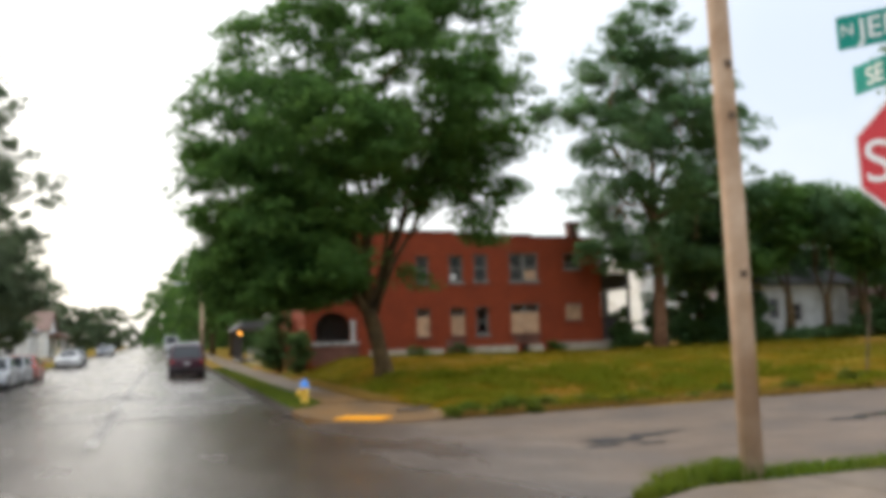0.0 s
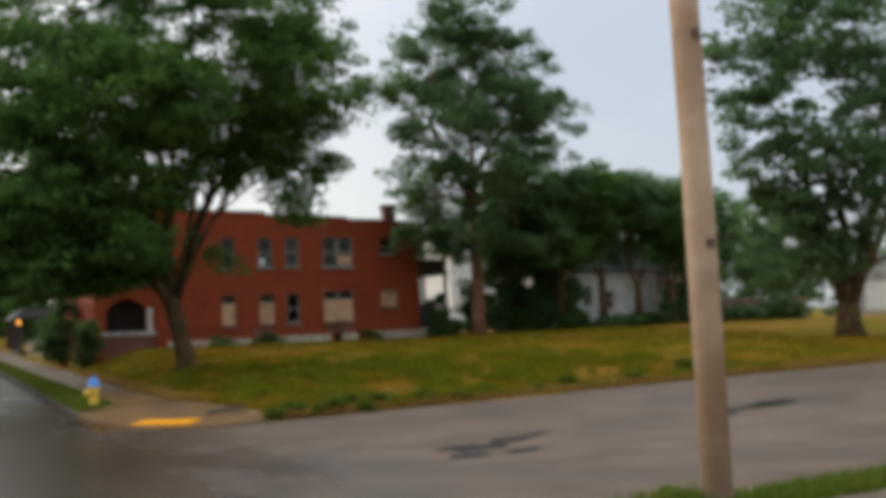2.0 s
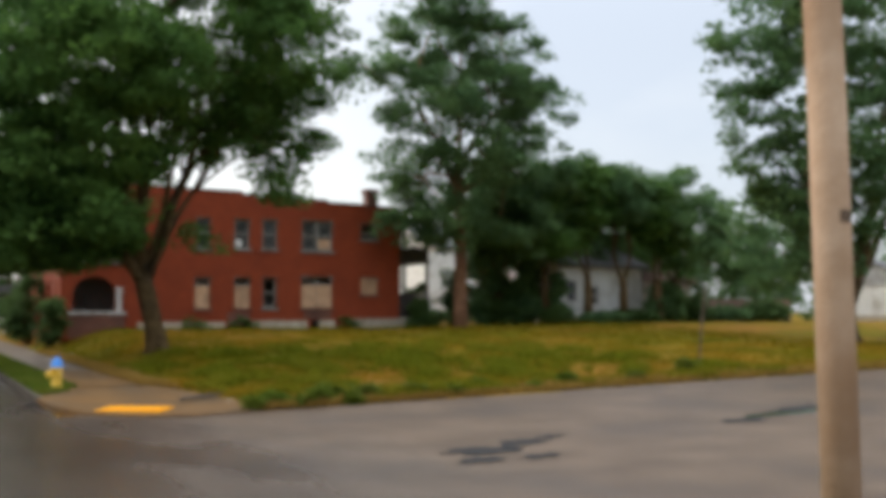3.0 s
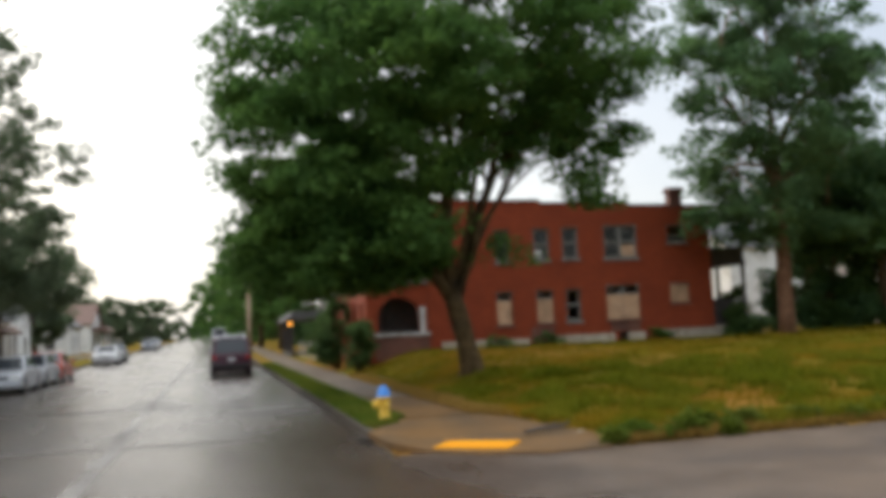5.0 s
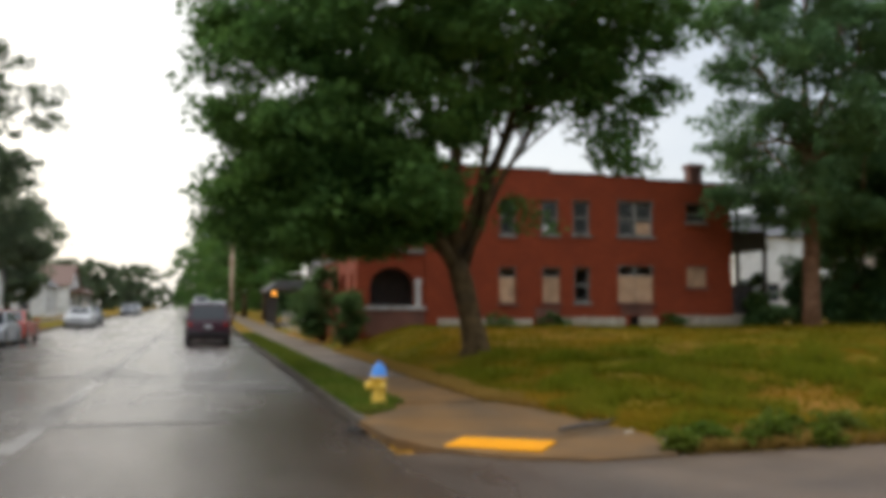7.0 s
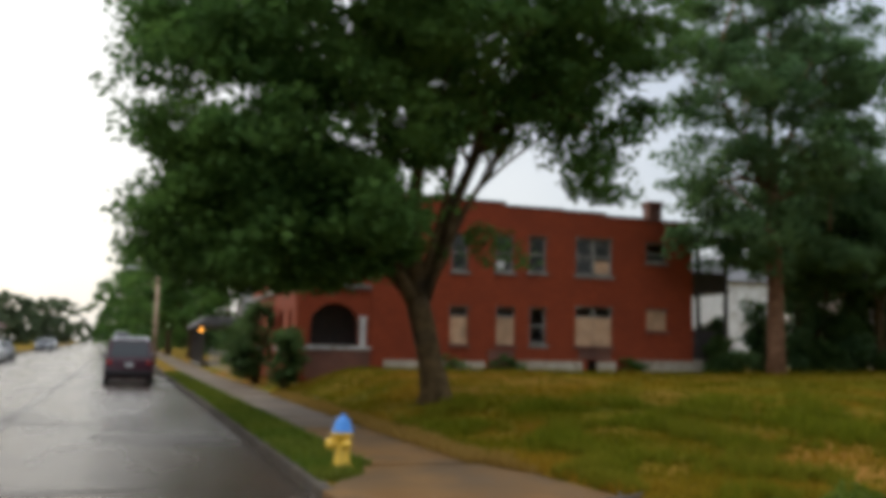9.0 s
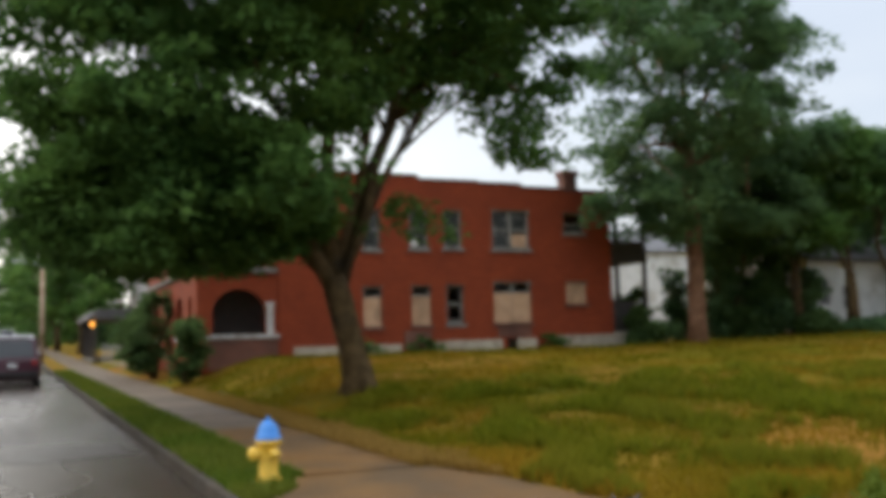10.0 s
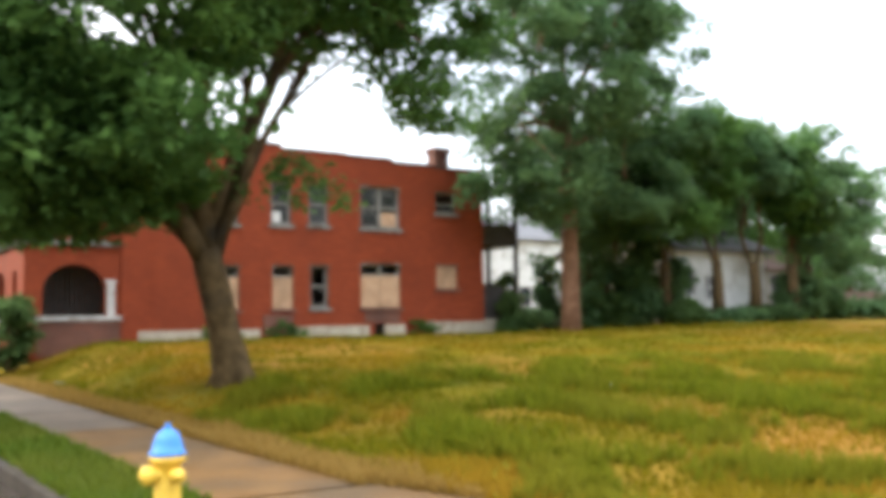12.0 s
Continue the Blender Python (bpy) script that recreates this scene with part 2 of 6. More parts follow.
M["siding_white"] = material("white_siding", (0.60, 0.60, 0.58), (0.74, 0.74, 0.72), scale=2, stain=(0.40, 0.38, 0.33), stain_scale=0.8)
M["siding_grey"] = material("grey_siding", (0.30, 0.31, 0.32), (0.40, 0.41, 0.42), scale=2, stain=(0.22, 0.21, 0.19), stain_scale=0.8)
M["siding_tan"] = material("tan_siding", (0.36, 0.32, 0.25), (0.46, 0.42, 0.34), scale=2, stain=(0.25, 0.21, 0.16), stain_scale=0.8)
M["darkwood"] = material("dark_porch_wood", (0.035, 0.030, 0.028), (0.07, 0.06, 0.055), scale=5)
M["pole"] = material("utility_pole_wood", spec=0.2, c1=(0.38, 0.255, 0.165), c2=(0.52, 0.385, 0.28), scale=3, bump=0.5, bump_scale=30, stain=(0.25, 0.15, 0.085), stain_scale=1.0, stain_amount=(0.5, 0.7))
M["pole_grey"] = material("grey_pole_wood", (0.28, 0.24, 0.20), (0.40, 0.35, 0.30), scale=3, bump=0.5, bump_scale=30)
M["bark"] = material("maple_bark", spec=0.1, c1=(0.056, 0.036, 0.015), c2=(0.125, 0.082, 0.038), scale=5, bump=1.0, bump_scale=14, stain=(0.035, 0.028, 0.02), stain_scale=1.2)
M["bark_red"] = material("reddish_bark", spec=0.15, c1=(0.15, 0.075, 0.042), c2=(0.25, 0.135, 0.082), scale=4, bump=1.0, bump_scale=12)
M["leaf_maple"] = leaf_material("maple_leaf", (0.052, 0.118, 0.030), (0.096, 0.188, 0.048), (0.112, 0.205, 0.046))
M["leaf_cool"] = leaf_material("cool_green_leaf", (0.070, 0.142, 0.060), (0.120, 0.212, 0.092), (0.130, 0.216, 0.080))
M["leaf_dark"] = leaf_material("dark_bush_leaf", (0.044, 0.090, 0.030), (0.088, 0.150, 0.048), (0.098, 0.16, 0.05))
M["leaf_grey"] = leaf_material("grey_green_leaf", (0.085, 0.122, 0.070), (0.140, 0.178, 0.102), (0.115, 0.16, 0.078))
M["grass_blade"] = leaf_material("grass_blade", (0.092, 0.106, 0.005), (0.185, 0.156, 0.009), (0.275, 0.165, 0.015), 0.02)
M["verge_blade"] = leaf_material("verge_blade", (0.062, 0.110, 0.010), (0.115, 0.160, 0.016), (0.13, 0.15, 0.02))
M["hydrant_yellow"] = material("yellow_hydrant_paint", (0.66, 0.40, 0.035), (0.76, 0.49, 0.06), scale=12, rough=(0.35, 0.5), bump=0.1, stain=(0.45, 0.25, 0.04), stain_scale=6, stain_amount=(0.6, 0.8))
M["hydrant_blue"] = material("blue_hydrant_paint", (0.030, 0.185, 0.54), (0.045, 0.235, 0.62), scale=12, rough=(0.35, 0.5), bump=0.1)
M["glass"] = plain("window_glass", (0.03, 0.035, 0.04), 0.04)
M["chrome"] = plain("bright_metal", (0.6, 0.6, 0.6), 0.25, 1.0)
M["galv"] = material("galvanised_steel", (0.42, 0.43, 0.44), (0.52, 0.53, 0.54), scale=8, rough=(0.4, 0.55), bump=0.05, metal=0.7)
M["tyre"] = material("tyre_rubber", (0.012, 0.012, 0.012), (0.025, 0.025, 0.025), bump=0.1)
M["car_maroon"] = material("maroon_car_paint", (0.055, 0.016, 0.026), (0.066, 0.020, 0.032), rough=(0.12, 0.2), bump=0)
M["car_silver"] = material("silver_car_paint", (0.40, 0.41, 0.43), (0.46, 0.47, 0.49), rough=(0.2, 0.28), bump=0, metal=0.3)
M["car_red"] = material("red_car_paint", (0.40, 0.035, 0.02), (0.46, 0.045, 0.025), rough=(0.15, 0.25), bump=0)
M["car_white"] = material("white_car_paint", (0.62, 0.62, 0.62), (0.70, 0.70, 0.70), rough=(0.18, 0.26), bump=0)
M["car_grey"] = material("grey_car_paint", (0.12, 0.13, 0.15), (0.16, 0.17, 0.19), rough=(0.18, 0.26), bump=0)
M["tail"] = plain("red_tail_lens", (0.35, 0.01, 0.01), 0.15)
M["head"] = plain("clear_lamp_lens", (0.6, 0.6, 0.58), 0.1)
M["plate"] = plain("licence_plate_white", (0.6, 0.6, 0.6), 0.4)
M["sign_red"] = material("stop_sign_red", (0.50, 0.022, 0.03), (0.56, 0.03, 0.04), rough=(0.3, 0.45), bump=0.02)
M["sign_green"] = material("street_sign_green", (0.005, 0.20, 0.16), (0.01, 0.25, 0.20), spec=0.2, rough=(0.6, 0.8), bump=0.02)
M["sign_white"] = plain("reflective_white", (0.75, 0.75, 0.75), 0.4)
M["porch_lamp"] = plain("warm_porch_bulb", (1.0, 0.42, 0.06), 0.4, 0.0, 3.0)
M["fence"] = material("brown_fence_wood", (0.13, 0.075, 0.05), (0.20, 0.12, 0.085), scale=4, per_object=0.2)
M["litter"] = plain("pale_litter", (0.6, 0.6, 0.58), 0.7)
M["stick"] = material("broken_branch_wood", (0.05, 0.04, 0.03), (0.09, 0.07, 0.055))
M["rust"] = material("rusty_sign_post", (0.07, 0.045, 0.03), (0.12, 0.08, 0.05))


# ---- mesh building ----
class Shape:
    """Collects vertices and faces for one mesh."""

    def __init__(self):
        self.v, self.f = [], []

    def add(self, verts, faces):
        k = len(self.v)
        self.v += [tuple(p) for p in verts]
        self.f += [tuple(i + k for i in q) for q in faces]
        return self

    def box(self, x0, x1, y0, y1, z0, z1):
        p = [(x, y, z) for z in (z0, z1) for y in (y0, y1) for x in (x0, x1)]
        return self.add(p, [(0, 2, 3, 1), (4, 5, 7, 6), (0, 1, 5, 4), (2, 6, 7, 3), (0, 4, 6, 2), (1, 3, 7, 5)])

    def tube(self, points, radii, sides=10, caps=True):
        rings = []
        for i, p in enumerate(points):
            p = Vector(p)
            a = Vector(points[max(i - 1, 0)])
            b = Vector(points[min(i + 1, len(points) - 1)])
            d = (b - a).normalized()
            u = d.orthogonal().normalized() if i == 0 else (u - d * u.dot(d)).normalized()
            w = d.cross(u)
            rings.append([p + (u * math.cos(t) + w * math.sin(t)) * radii[i] for t in (2 * math.pi * s / sides for s in range(sides))])
        faces = [(r * sides + s, r * sides + (s + 1) % sides, (r + 1) * sides + (s + 1) % sides, (r + 1) * sides + s) for r in range(len(rings) - 1) for s in range(sides)]
        if caps:
            faces += [tuple(reversed(range(sides))), tuple((len(rings) - 1) * sides + s for s in range(sides))]
        return self.add([q for r in rings for q in r], faces)

    def lathe(self, profile, sides=20, at=(0, 0, 0)):
        k = len(profile)
        v = [(at[0] + r * math.cos(2 * math.pi * s / sides), at[1] + r * math.sin(2 * math.pi * s / sides), at[2] + z) for r, z in profile for s in range(sides)]
        f = [(i * sides + s, i * sides + (s + 1) % sides, (i + 1) * sides + (s + 1) % sides, (i + 1) * sides + s) for i in range(k - 1) for s in range(sides)]
        f += [tuple(reversed(range(sides))), tuple((k - 1) * sides + s for s in range(sides))]
        return self.add(v, f)

    def prism(self, outline, axis, a, b):
        """An outline of (u, v) pushed along axis 'x', 'y' or 'z' from a to b."""
        put = {"x": lambda u, v, w: (w, u, v), "y": lambda u, v, w: (u, w, v), "z": lambda u, v, w: (u, v, w)}[axis]
        k = len(outline)
        v = [put(u, q, a) for u, q in outline] + [put(u, q, b) for u, q in outline]
        f = [tuple(range(k))[::-1], tuple(range(k, 2 * k))] + [(i, (i + 1) % k, k + (i + 1) % k, k + i) for i in range(k)]
        return self.add(v, f)

    def mesh(self, name, mat, smooth=False):
        me = bpy.data.meshes.new(name)
        me.from_pydata(self.v, [], self.f)
        bm = bmesh.new()
        bm.from_mesh(me)
        bmesh.ops.recalc_face_normals(bm, faces=bm.faces)
        bm.to_mesh(me)
        bm.free()
        me.materials.append(mat)
        if smooth:
            me.polygons.foreach_set("use_smooth", [True] * len(me.polygons))
        return me


def part(name, shape, mat, parent=None, label="", smooth=False, bevel=0.0, at=None):
    me = shape.mesh(name, mat, smooth) if isinstance(shape, Shape) else shape
    ob = new(name, me)
    ob.parent = parent
    if at is not None:
        ob.matrix_basis = at
    if bevel:
        mod = ob.modifiers.new("bevel", "BEVEL")
        mod.width, mod.segments, mod.limit_method = bevel, 2, "ANGLE"
    return tagged(ob, label) if label else ob


def thing(name, at, label, category, group="", kind=""):
    ob = new(name)
    ob.matrix_basis = at
    return tagged(ob, label, category, group, kind)


def soup(name, verts, faces, mat):
    me = bpy.data.meshes.new(name)
    me.from_pydata(verts, [], faces)
    me.materials.append(mat)
    return me


# ---- the lie of the land ----
KERB_W, KERB_E, EDGE_N, EDGE_S = -11.8, 0.0, -4.9, -17.3


def step(a, b, v):
    t = min(1.0, max(0.0, (v - a) / (b - a)))
    return t * t * (3 - 2 * t)


def road_y(y):
    return 0.008 * max(0.0, min(y, 40.0) + 4) + 0.0155 * max(0.0, min(y, 330.0) - 40)


def road_z(x, y):
    return road_y(y) + 0.02 * max(0.0, min(x, 90.0) - 2) + 0.12 * step(9, 18, -y)


def corner_depth(u, v, r):
    """How far (u, v) lies inside a quarter-plane u > 0, v > 0 whose corner is rounded by r; negative outside."""
    if u < r and v < r:
        return r - math.hypot(r - u, r - v)
    return min(u, v)


def block_depth(x, y):
    return max(
        corner_depth(x - KERB_E, y - EDGE_N, 3.2),
        corner_depth(x - KERB_E, EDGE_S - y, 2.6),
        corner_depth(KERB_W - x, y - EDGE_N, 3.2),
        corner_depth(KERB_W - x, EDGE_S - y, 2.6),
    )


def lot_z(x, y):
    yy = min(y, 19.3)
    z = 0.05 + 0.02 * max(0.0, min(x, 90.0) - 2) * min(1.0, max(0.0, 1 - (y + 4) / 24)) + 0.05 * max(0.0, yy + 4)
    z += 0.027 * max(0.0, min(x, 28.5) - 19) * step(4, 17, y)
    return max(z, road_y(y) + 0.2)


def land_z(x, y):
    d = block_depth(x, y)
    if x > -6 and y > -11:
        side = road_z(min(x, 3.0), y) + 0.15
        z = side + (lot_z(x, y) - side) * step(2.5, 5.6, x)
        if y < -1.0:
            z = min(z, road_z(x, y) + 0.02 + 0.16 * step(0.0, 2.2, d) + max(0.0, z - road_z(x, y)) * step(1.0, 4.0, d))
    else:
        z = road_z(x, y) + (0.13 if y > -11 else 0.19)
        if x < 0 and y > -11:
            z += 0.03 * min(8.0, max(0.0, KERB_W - 3 - x))
        if y < -11 and d < 1.5:
            z = road_z(x, y) + 0.02 + 0.17 * step(0, 0.9, d)
    n = noise.noise(Vector((x * 0.7, y * 0.7, 0))) * 0.035 + noise.noise(Vector((x * 2.3, y * 2.3, 3))) * 0.012
    if d > 0.3:
        z += n * step(0.3, 1.5, d) * (1 if x > 2.5 or y < -17 else 0.3)
    if y > -1.75 and (-1 < x < 0.1 or KERB_W - 0.1 < x < KERB_W + 1):
        return road_z(x, y) - 0.10
    if -5.2 < y < 0.3 and -0.1 < x < 3.6 and inside(RAMP, x, y):
        return ramp_z(x, y) - 0.07
    if x < 1.5 and -11 < y < -1.2 and x > -1:
        return road_z(x, y) - 0.10
    ragged = d + 0.22 * noise.noise(Vector((x * 1.1, y * 1.1, 7))) if (d < 1 and x > 2.5) else d
    if ragged < 0:
        return road_z(x, y) - 0.10
    return z


def inside(poly, x, y):
    hit = False
    for (x0, y0), (x1, y1) in zip(poly, poly[1:] + poly[:1]):
        if (y0 > y) != (y1 > y) and x < (x1 - x0) * (y - y0) / (y1 - y0) + x0:
            hit = not hit
    return hit


RAMP = [(-0.02, -1.7), (0.12, -2.9), (0.55, -3.9), (1.25, -4.7), (2.1, -5.05), (3.1, -5.0), (3.5, -4.2), (3.05, -2.6), (2.8, -0.9), (2.5, 0.24), (0.85, 0.24), (0.72, -0.5), (0.30, -1.1)]


def ramp_z(x, y):
    return road_z(x, y) + 0.03 + 0.14 * step(-4.6, -0.6, y + 0.25 * x)


def lines(lo, hi, step_in, far):
    """Grid lines, close together between lo and hi, wider and wider out to far."""
    inner = list(np.arange(lo, hi, step_in))
    out, s = [], step_in
    while (out[-1] if out else hi) < far:
        out.append((out[-1] if out else hi) + s)
        s *= 1.35
    low, s = [], step_in
    while (low[-1] if low else lo) > -far:
        low.append((low[-1] if low else lo) - s)
        s *= 1.35
    return sorted(set([round(v, 3) for v in low + inner + out] ))


def sheet(name, xs, ys, height, mat, keep=None):
    v = [(x, y, height(x, y)) for y in ys for x in xs]
    k = len(xs)
    f = [(j * k + i, j * k + i + 1, (j + 1) * k + i + 1, (j + 1) * k + i) for j in range(len(ys) - 1) for i in range(k - 1)
         if keep is None or keep((xs[i] + xs[i + 1]) / 2, (ys[j] + ys[j + 1]) / 2)]
    me = soup(name, v, f, mat)
    me.polygons.foreach_set("use_smooth", [True] * len(me.polygons))
    return new(name, me)


gx = sorted(set(lines(-16, 36, 0.4, 2600) + [round(0.2 * i, 3) for i in range(1, 19)] + [0.07, 0.12, -0.02, KERB_W - 0.07, KERB_W - 0.12, KERB_W + 0.02]))
gy = sorted(set(lines(-22, 30, 0.4, 2600) + [round(-5.2 + 0.2 * i, 3) for i in range(28)] + [-4.9, -4.8, -5.0, -17.3, -17.4]))
ground = tagged(sheet("ground", gx, gy, land_z, M["lawn"]), "mown lawn with yellowed dry patches, sloping up", "lawn", kind="structure")


def main_z(x, y):
    return road_z(x, y) + 0.05 * (1 - ((x + 5.9) / 5.9) ** 2) * step(-4, 4, y)


ry = sorted(set(list(np.arange(-4.0, 60, 1.0)) + [60 + 12 * i for i in range(24)]))
main_road = tagged(sheet("main_road", [KERB_W - 0.06, -10.8, -9.5, -8, -6.3, -4.6, -3, -1.5, 0.06], ry, main_z, M["asphalt"]), "wet asphalt street with dark patches and a pale centre seam", "road", kind="structure")
south_road = tagged(sheet("south_road", [KERB_W - 0.06, -9.5, -6.3, -3, 0.06], list(np.arange(-120, -23.9, 2.0)) + [-23, -22, -21, -20, -19, -18.0], road_z, M["asphalt"]), "wet asphalt street behind the crossing", "road", kind="structure")
cx = sorted(set([-220, -120, -60, -30, -20] + list(np.arange(-16, 40, 1.0)) + [40, 55, 70, 90, 150, 220]))
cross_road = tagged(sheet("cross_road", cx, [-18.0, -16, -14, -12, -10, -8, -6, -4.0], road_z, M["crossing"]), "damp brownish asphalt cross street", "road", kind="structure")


# ---- pavements and kerbs ----
def outline_sheet(name, poly, z_of, thick, mat):
    s = Shape()
    k = len(poly)
    cxm, cym = sum(p[0] for p in poly) / k, sum(p[1] for p in poly) / k
    rings = [[(cxm + (x - cxm) * f, cym + (y - cym) * f) for x, y in poly] for f in (0.33, 0.66, 1.0)]
    v = [(cxm, cym, z_of(cxm, cym))] + [(x, y, z_of(x, y)) for r in rings for x, y in r] + [(x, y, z_of(x, y) - thick) for x, y in poly]
    f = [(0, 1 + i, 1 + (i + 1) % k) for i in range(k)]
    for r in range(3):
        a, b = 1 + r * k, 1 + (r + 1) * k
        f += [(a + i, b + i, b + (i + 1) % k, a + (i + 1) % k) for i in range(k)]
    return s.add(v, f)


curb_ramp = tagged(part("curb_ramp", outline_sheet("curb_ramp", RAMP, ramp_z, 0.3, M["ramp"]), M["ramp"]), "muddy brown concrete corner ramp at the crossing", "curb ramp", kind="structure")

# yellow tactile plate with rows of domes
plate_at = Matrix.Translation((1.36, -3.85, ramp_z(1.36, -3.85) + 0.012)) @ Euler((radians(2.0), 0, radians(-33))).to_matrix().to_4x4()
tactile = thing("tactile_paving", plate_at, "bright yellow tactile warning plate on the muddy ramp", "tactile paving")
part("plate", Shape().box(-0.60, 0.60, -0.36, 0.36, -0.02, 0.012), M["yellow"], tactile, bevel=0.004)
domes = Shape()
for i in range(19):
    for j in range(11):
        domes.lathe([(0.014, 0), (0.011, 0.005)], 6, (-0.54 + i * 0.06, -0.30 + j * 0.06, 0.012))
tagged(part("dome_field", domes, M["yellow"], tactile), kind="stuff")

walk_e = thing("pavement", pose(0, 0, 0), "worn concrete pavement of uneven slabs beside the verge", "pavement", kind="structure")


def slab(x0, x1, y0, y1, z_of, parent, mat):
    s = Shape()
    g = 0.012
    lift = random.uniform(-0.008, 0.012)
    p = [(x0 + g, y0 + g), (x1 - g, y0 + g), (x1 - g, y1 - g), (x0 + g, y1 - g)]
    s.add([(x, y, z_of(x, y) + lift) for x, y in p] + [(x, y, z_of(x, y) - 0.12) for x, y in p], [(0, 1, 2, 3), (0, 4, 5, 1), (1, 5, 6, 2), (2, 6, 7, 3), (3, 7, 4, 0)])
    part("slab", s, mat, parent)


def walk_z(x, y):
    return road_y(y) + 0.185


y = 0.25
while y < 130:
    slab(1.02, 2.52, y, y + 1.5, walk_z, walk_e, M["ramp"] if y < 6 else M["concrete"])
    y += 1.5
walk_s = thing("pavement", pose(0, 0, 0), "worn concrete pavement beside the utility pole", "pavement", kind="structure")
x = 2.6
while x < 22:
    slab(x, x + 1.5, -20.0, -18.5, lambda a, b: road_z(a, b) + 0.245, walk_s, M["concrete"])
    x += 1.5
CORNER = [(0.30, -21.4), (0.36, -19.9), (0.75, -19.15), (1.5, -18.6), (2.62, -18.49), (2.62, -20.0), (2.0, -20.5), (1.9, -21.4)]
corner_paving = tagged(part("corner_paving", outline_sheet("corner_paving", CORNER, lambda a, b: road_z(a, b) + 0.25, 0.2, M["concrete"]), M["concrete"]), "worn tan concrete at the near corner", "pavement", kind="structure")
walk_w = thing("pavement", pose(0, 0, 0), "concrete pavement under the street trees", "pavement", kind="structure")
y = 2.0
while y < 110:
    slab(-16.2, -14.7, y, y + 1.5, lambda a, b: road_y(b) + 0.17, walk_w, M["concrete"])
    y += 1.5

kerb_e = thing("kerb", pose(0, 0, 0), "dark stained concrete kerb along the street", "kerb", kind="structure")
kerb_w = thing("kerb", pose(0, 0, 0), "dark stained concrete kerb along the far side of the street", "kerb", kind="structure")
for x0, parent in ((0.0, kerb_e), (KERB_W - 0.15, kerb_w)):
    y = -1.65
    while y < 150:
        e = 3.0 if y < 60 else 10.0
        s = Shape()
        w = random.uniform(-0.012, 0.012)
        p = [(x0 + w, y + 0.01), (x0 + 0.15 + w, y + 0.01), (x0 + 0.15 + w, y + e - 0.01), (x0 + w, y + e - 0.01)]
        s.add([(a, b, road_y(b) - 0.15) for a, b in p] + [(a, b, road_y(b) + 0.15) for a, b in p], [(4, 5, 6, 7), (0, 1, 5, 4), (1, 2, 6, 5), (2, 3, 7, 6), (3, 0, 4, 7)])
        part("kerbstone", s, M["kerb"], parent)
        y += e


def arc_kerb(cx0, cy0, r, a0, a1, n, parent, z):
    for i in range(n):
        b = [radians(a0 + (a1 - a0) * (i + k) / n) for k in (0.02, 0.98)]
        p = [(cx0 + q * math.cos(t), cy0 + q * math.sin(t)) for t in b for q in (r, r - 0.15)]
        p = [p[0], p[1], p[3], p[2]]
        s = Shape().add([(u, v, road_z(u, v) - 0.15) for u, v in p] + [(u, v, road_z(u, v) + z) for u, v in p], [(4, 5, 6, 7), (0, 1, 5, 4), (1, 2, 6, 5), (2, 3, 7, 6), (3, 0, 4, 7)])
        part("kerbstone", s, M["kerb"], parent)


kerb_s = thing("kerb", pose(0, 0, 0), "low worn concrete kerb round the corner", "kerb", kind="structure")
arc_kerb(2.6, -19.9, 2.6, 90, 180, 6, kerb_s, 0.06)


# ---- road marks: tar patches and potholes ----
def blot(name, cx0, cy0, rx, ry0, turn, mat, label, category, z_of=road_z, lift=0.006, rag=0.35):
    k = 26
    pts = []
    for i in range(k):
        t = 2 * math.pi * i / k
        q = 1 + rag * noise.noise(Vector((math.cos(t) * (1 + 1.7 * rag) + cx0 * 3.1, math.sin(t) * (1 + 1.7 * rag) + cy0 * 3.1, 1)))
        u, v = rx * q * math.cos(t), ry0 * q * math.sin(t)
        c, s0 = math.cos(radians(turn)), math.sin(radians(turn))
        pts.append((cx0 + u * c - v * s0, cy0 + u * s0 + v * c))
    ob = part(name, outline_sheet(name, pts, lambda a, b: z_of(a, b) + lift, 0, mat), mat)
    return tagged(ob, label, category, kind="structure")


for px, py, pu, pv, pt in ((3.95, -11.65, 0.46, 0.34, 20), (4.75, -11.25, 0.36, 0.24, -10), (3.45, -12.35, 0.26, 0.2, 30), (4.2, -12.5, 0.3, 0.13, 10), (5.35, -11.0, 0.28, 0.12, 16), (8.75, -11.2, 0.38, 0.22, 0), (10.9, -10.4, 0.5, 0.2, 4)):
    blot("tar_patch", px, py, pu, pv, pt, M["patch"], "ragged black pothole patch in the cross street", "tar patch", lift=0.012, rag=0.8)
blot("puddle", 10.0, -10.8, 0.9, 0.3, 4, M["puddle"], "thin puddle in the cross street", "puddle", lift=0.004)
blot("tar_patch", -1.35, 5.9, 1.25, 1.3, 0, M["old_patch"], "dark square asphalt patch near the kerb", "tar patch", main_z)
blot("tar_patch", -5.5, 9.0, 3.0, 0.35, 2, M["old_patch"], "dark asphalt seam across the street", "tar patch", main_z)
blot("tar_patch", -4.5, -0.5, 2.6, 0.18, 2, M["old_patch"], "dark asphalt seam across the street", "tar patch", lambda a, b: main_z(a, b))
blot("kerb_drain", 0.0, -1.9, 0.28, 0.22, 0, M["patch"], "dark broken kerb inlet at the corner", "drain", lift=0.05)


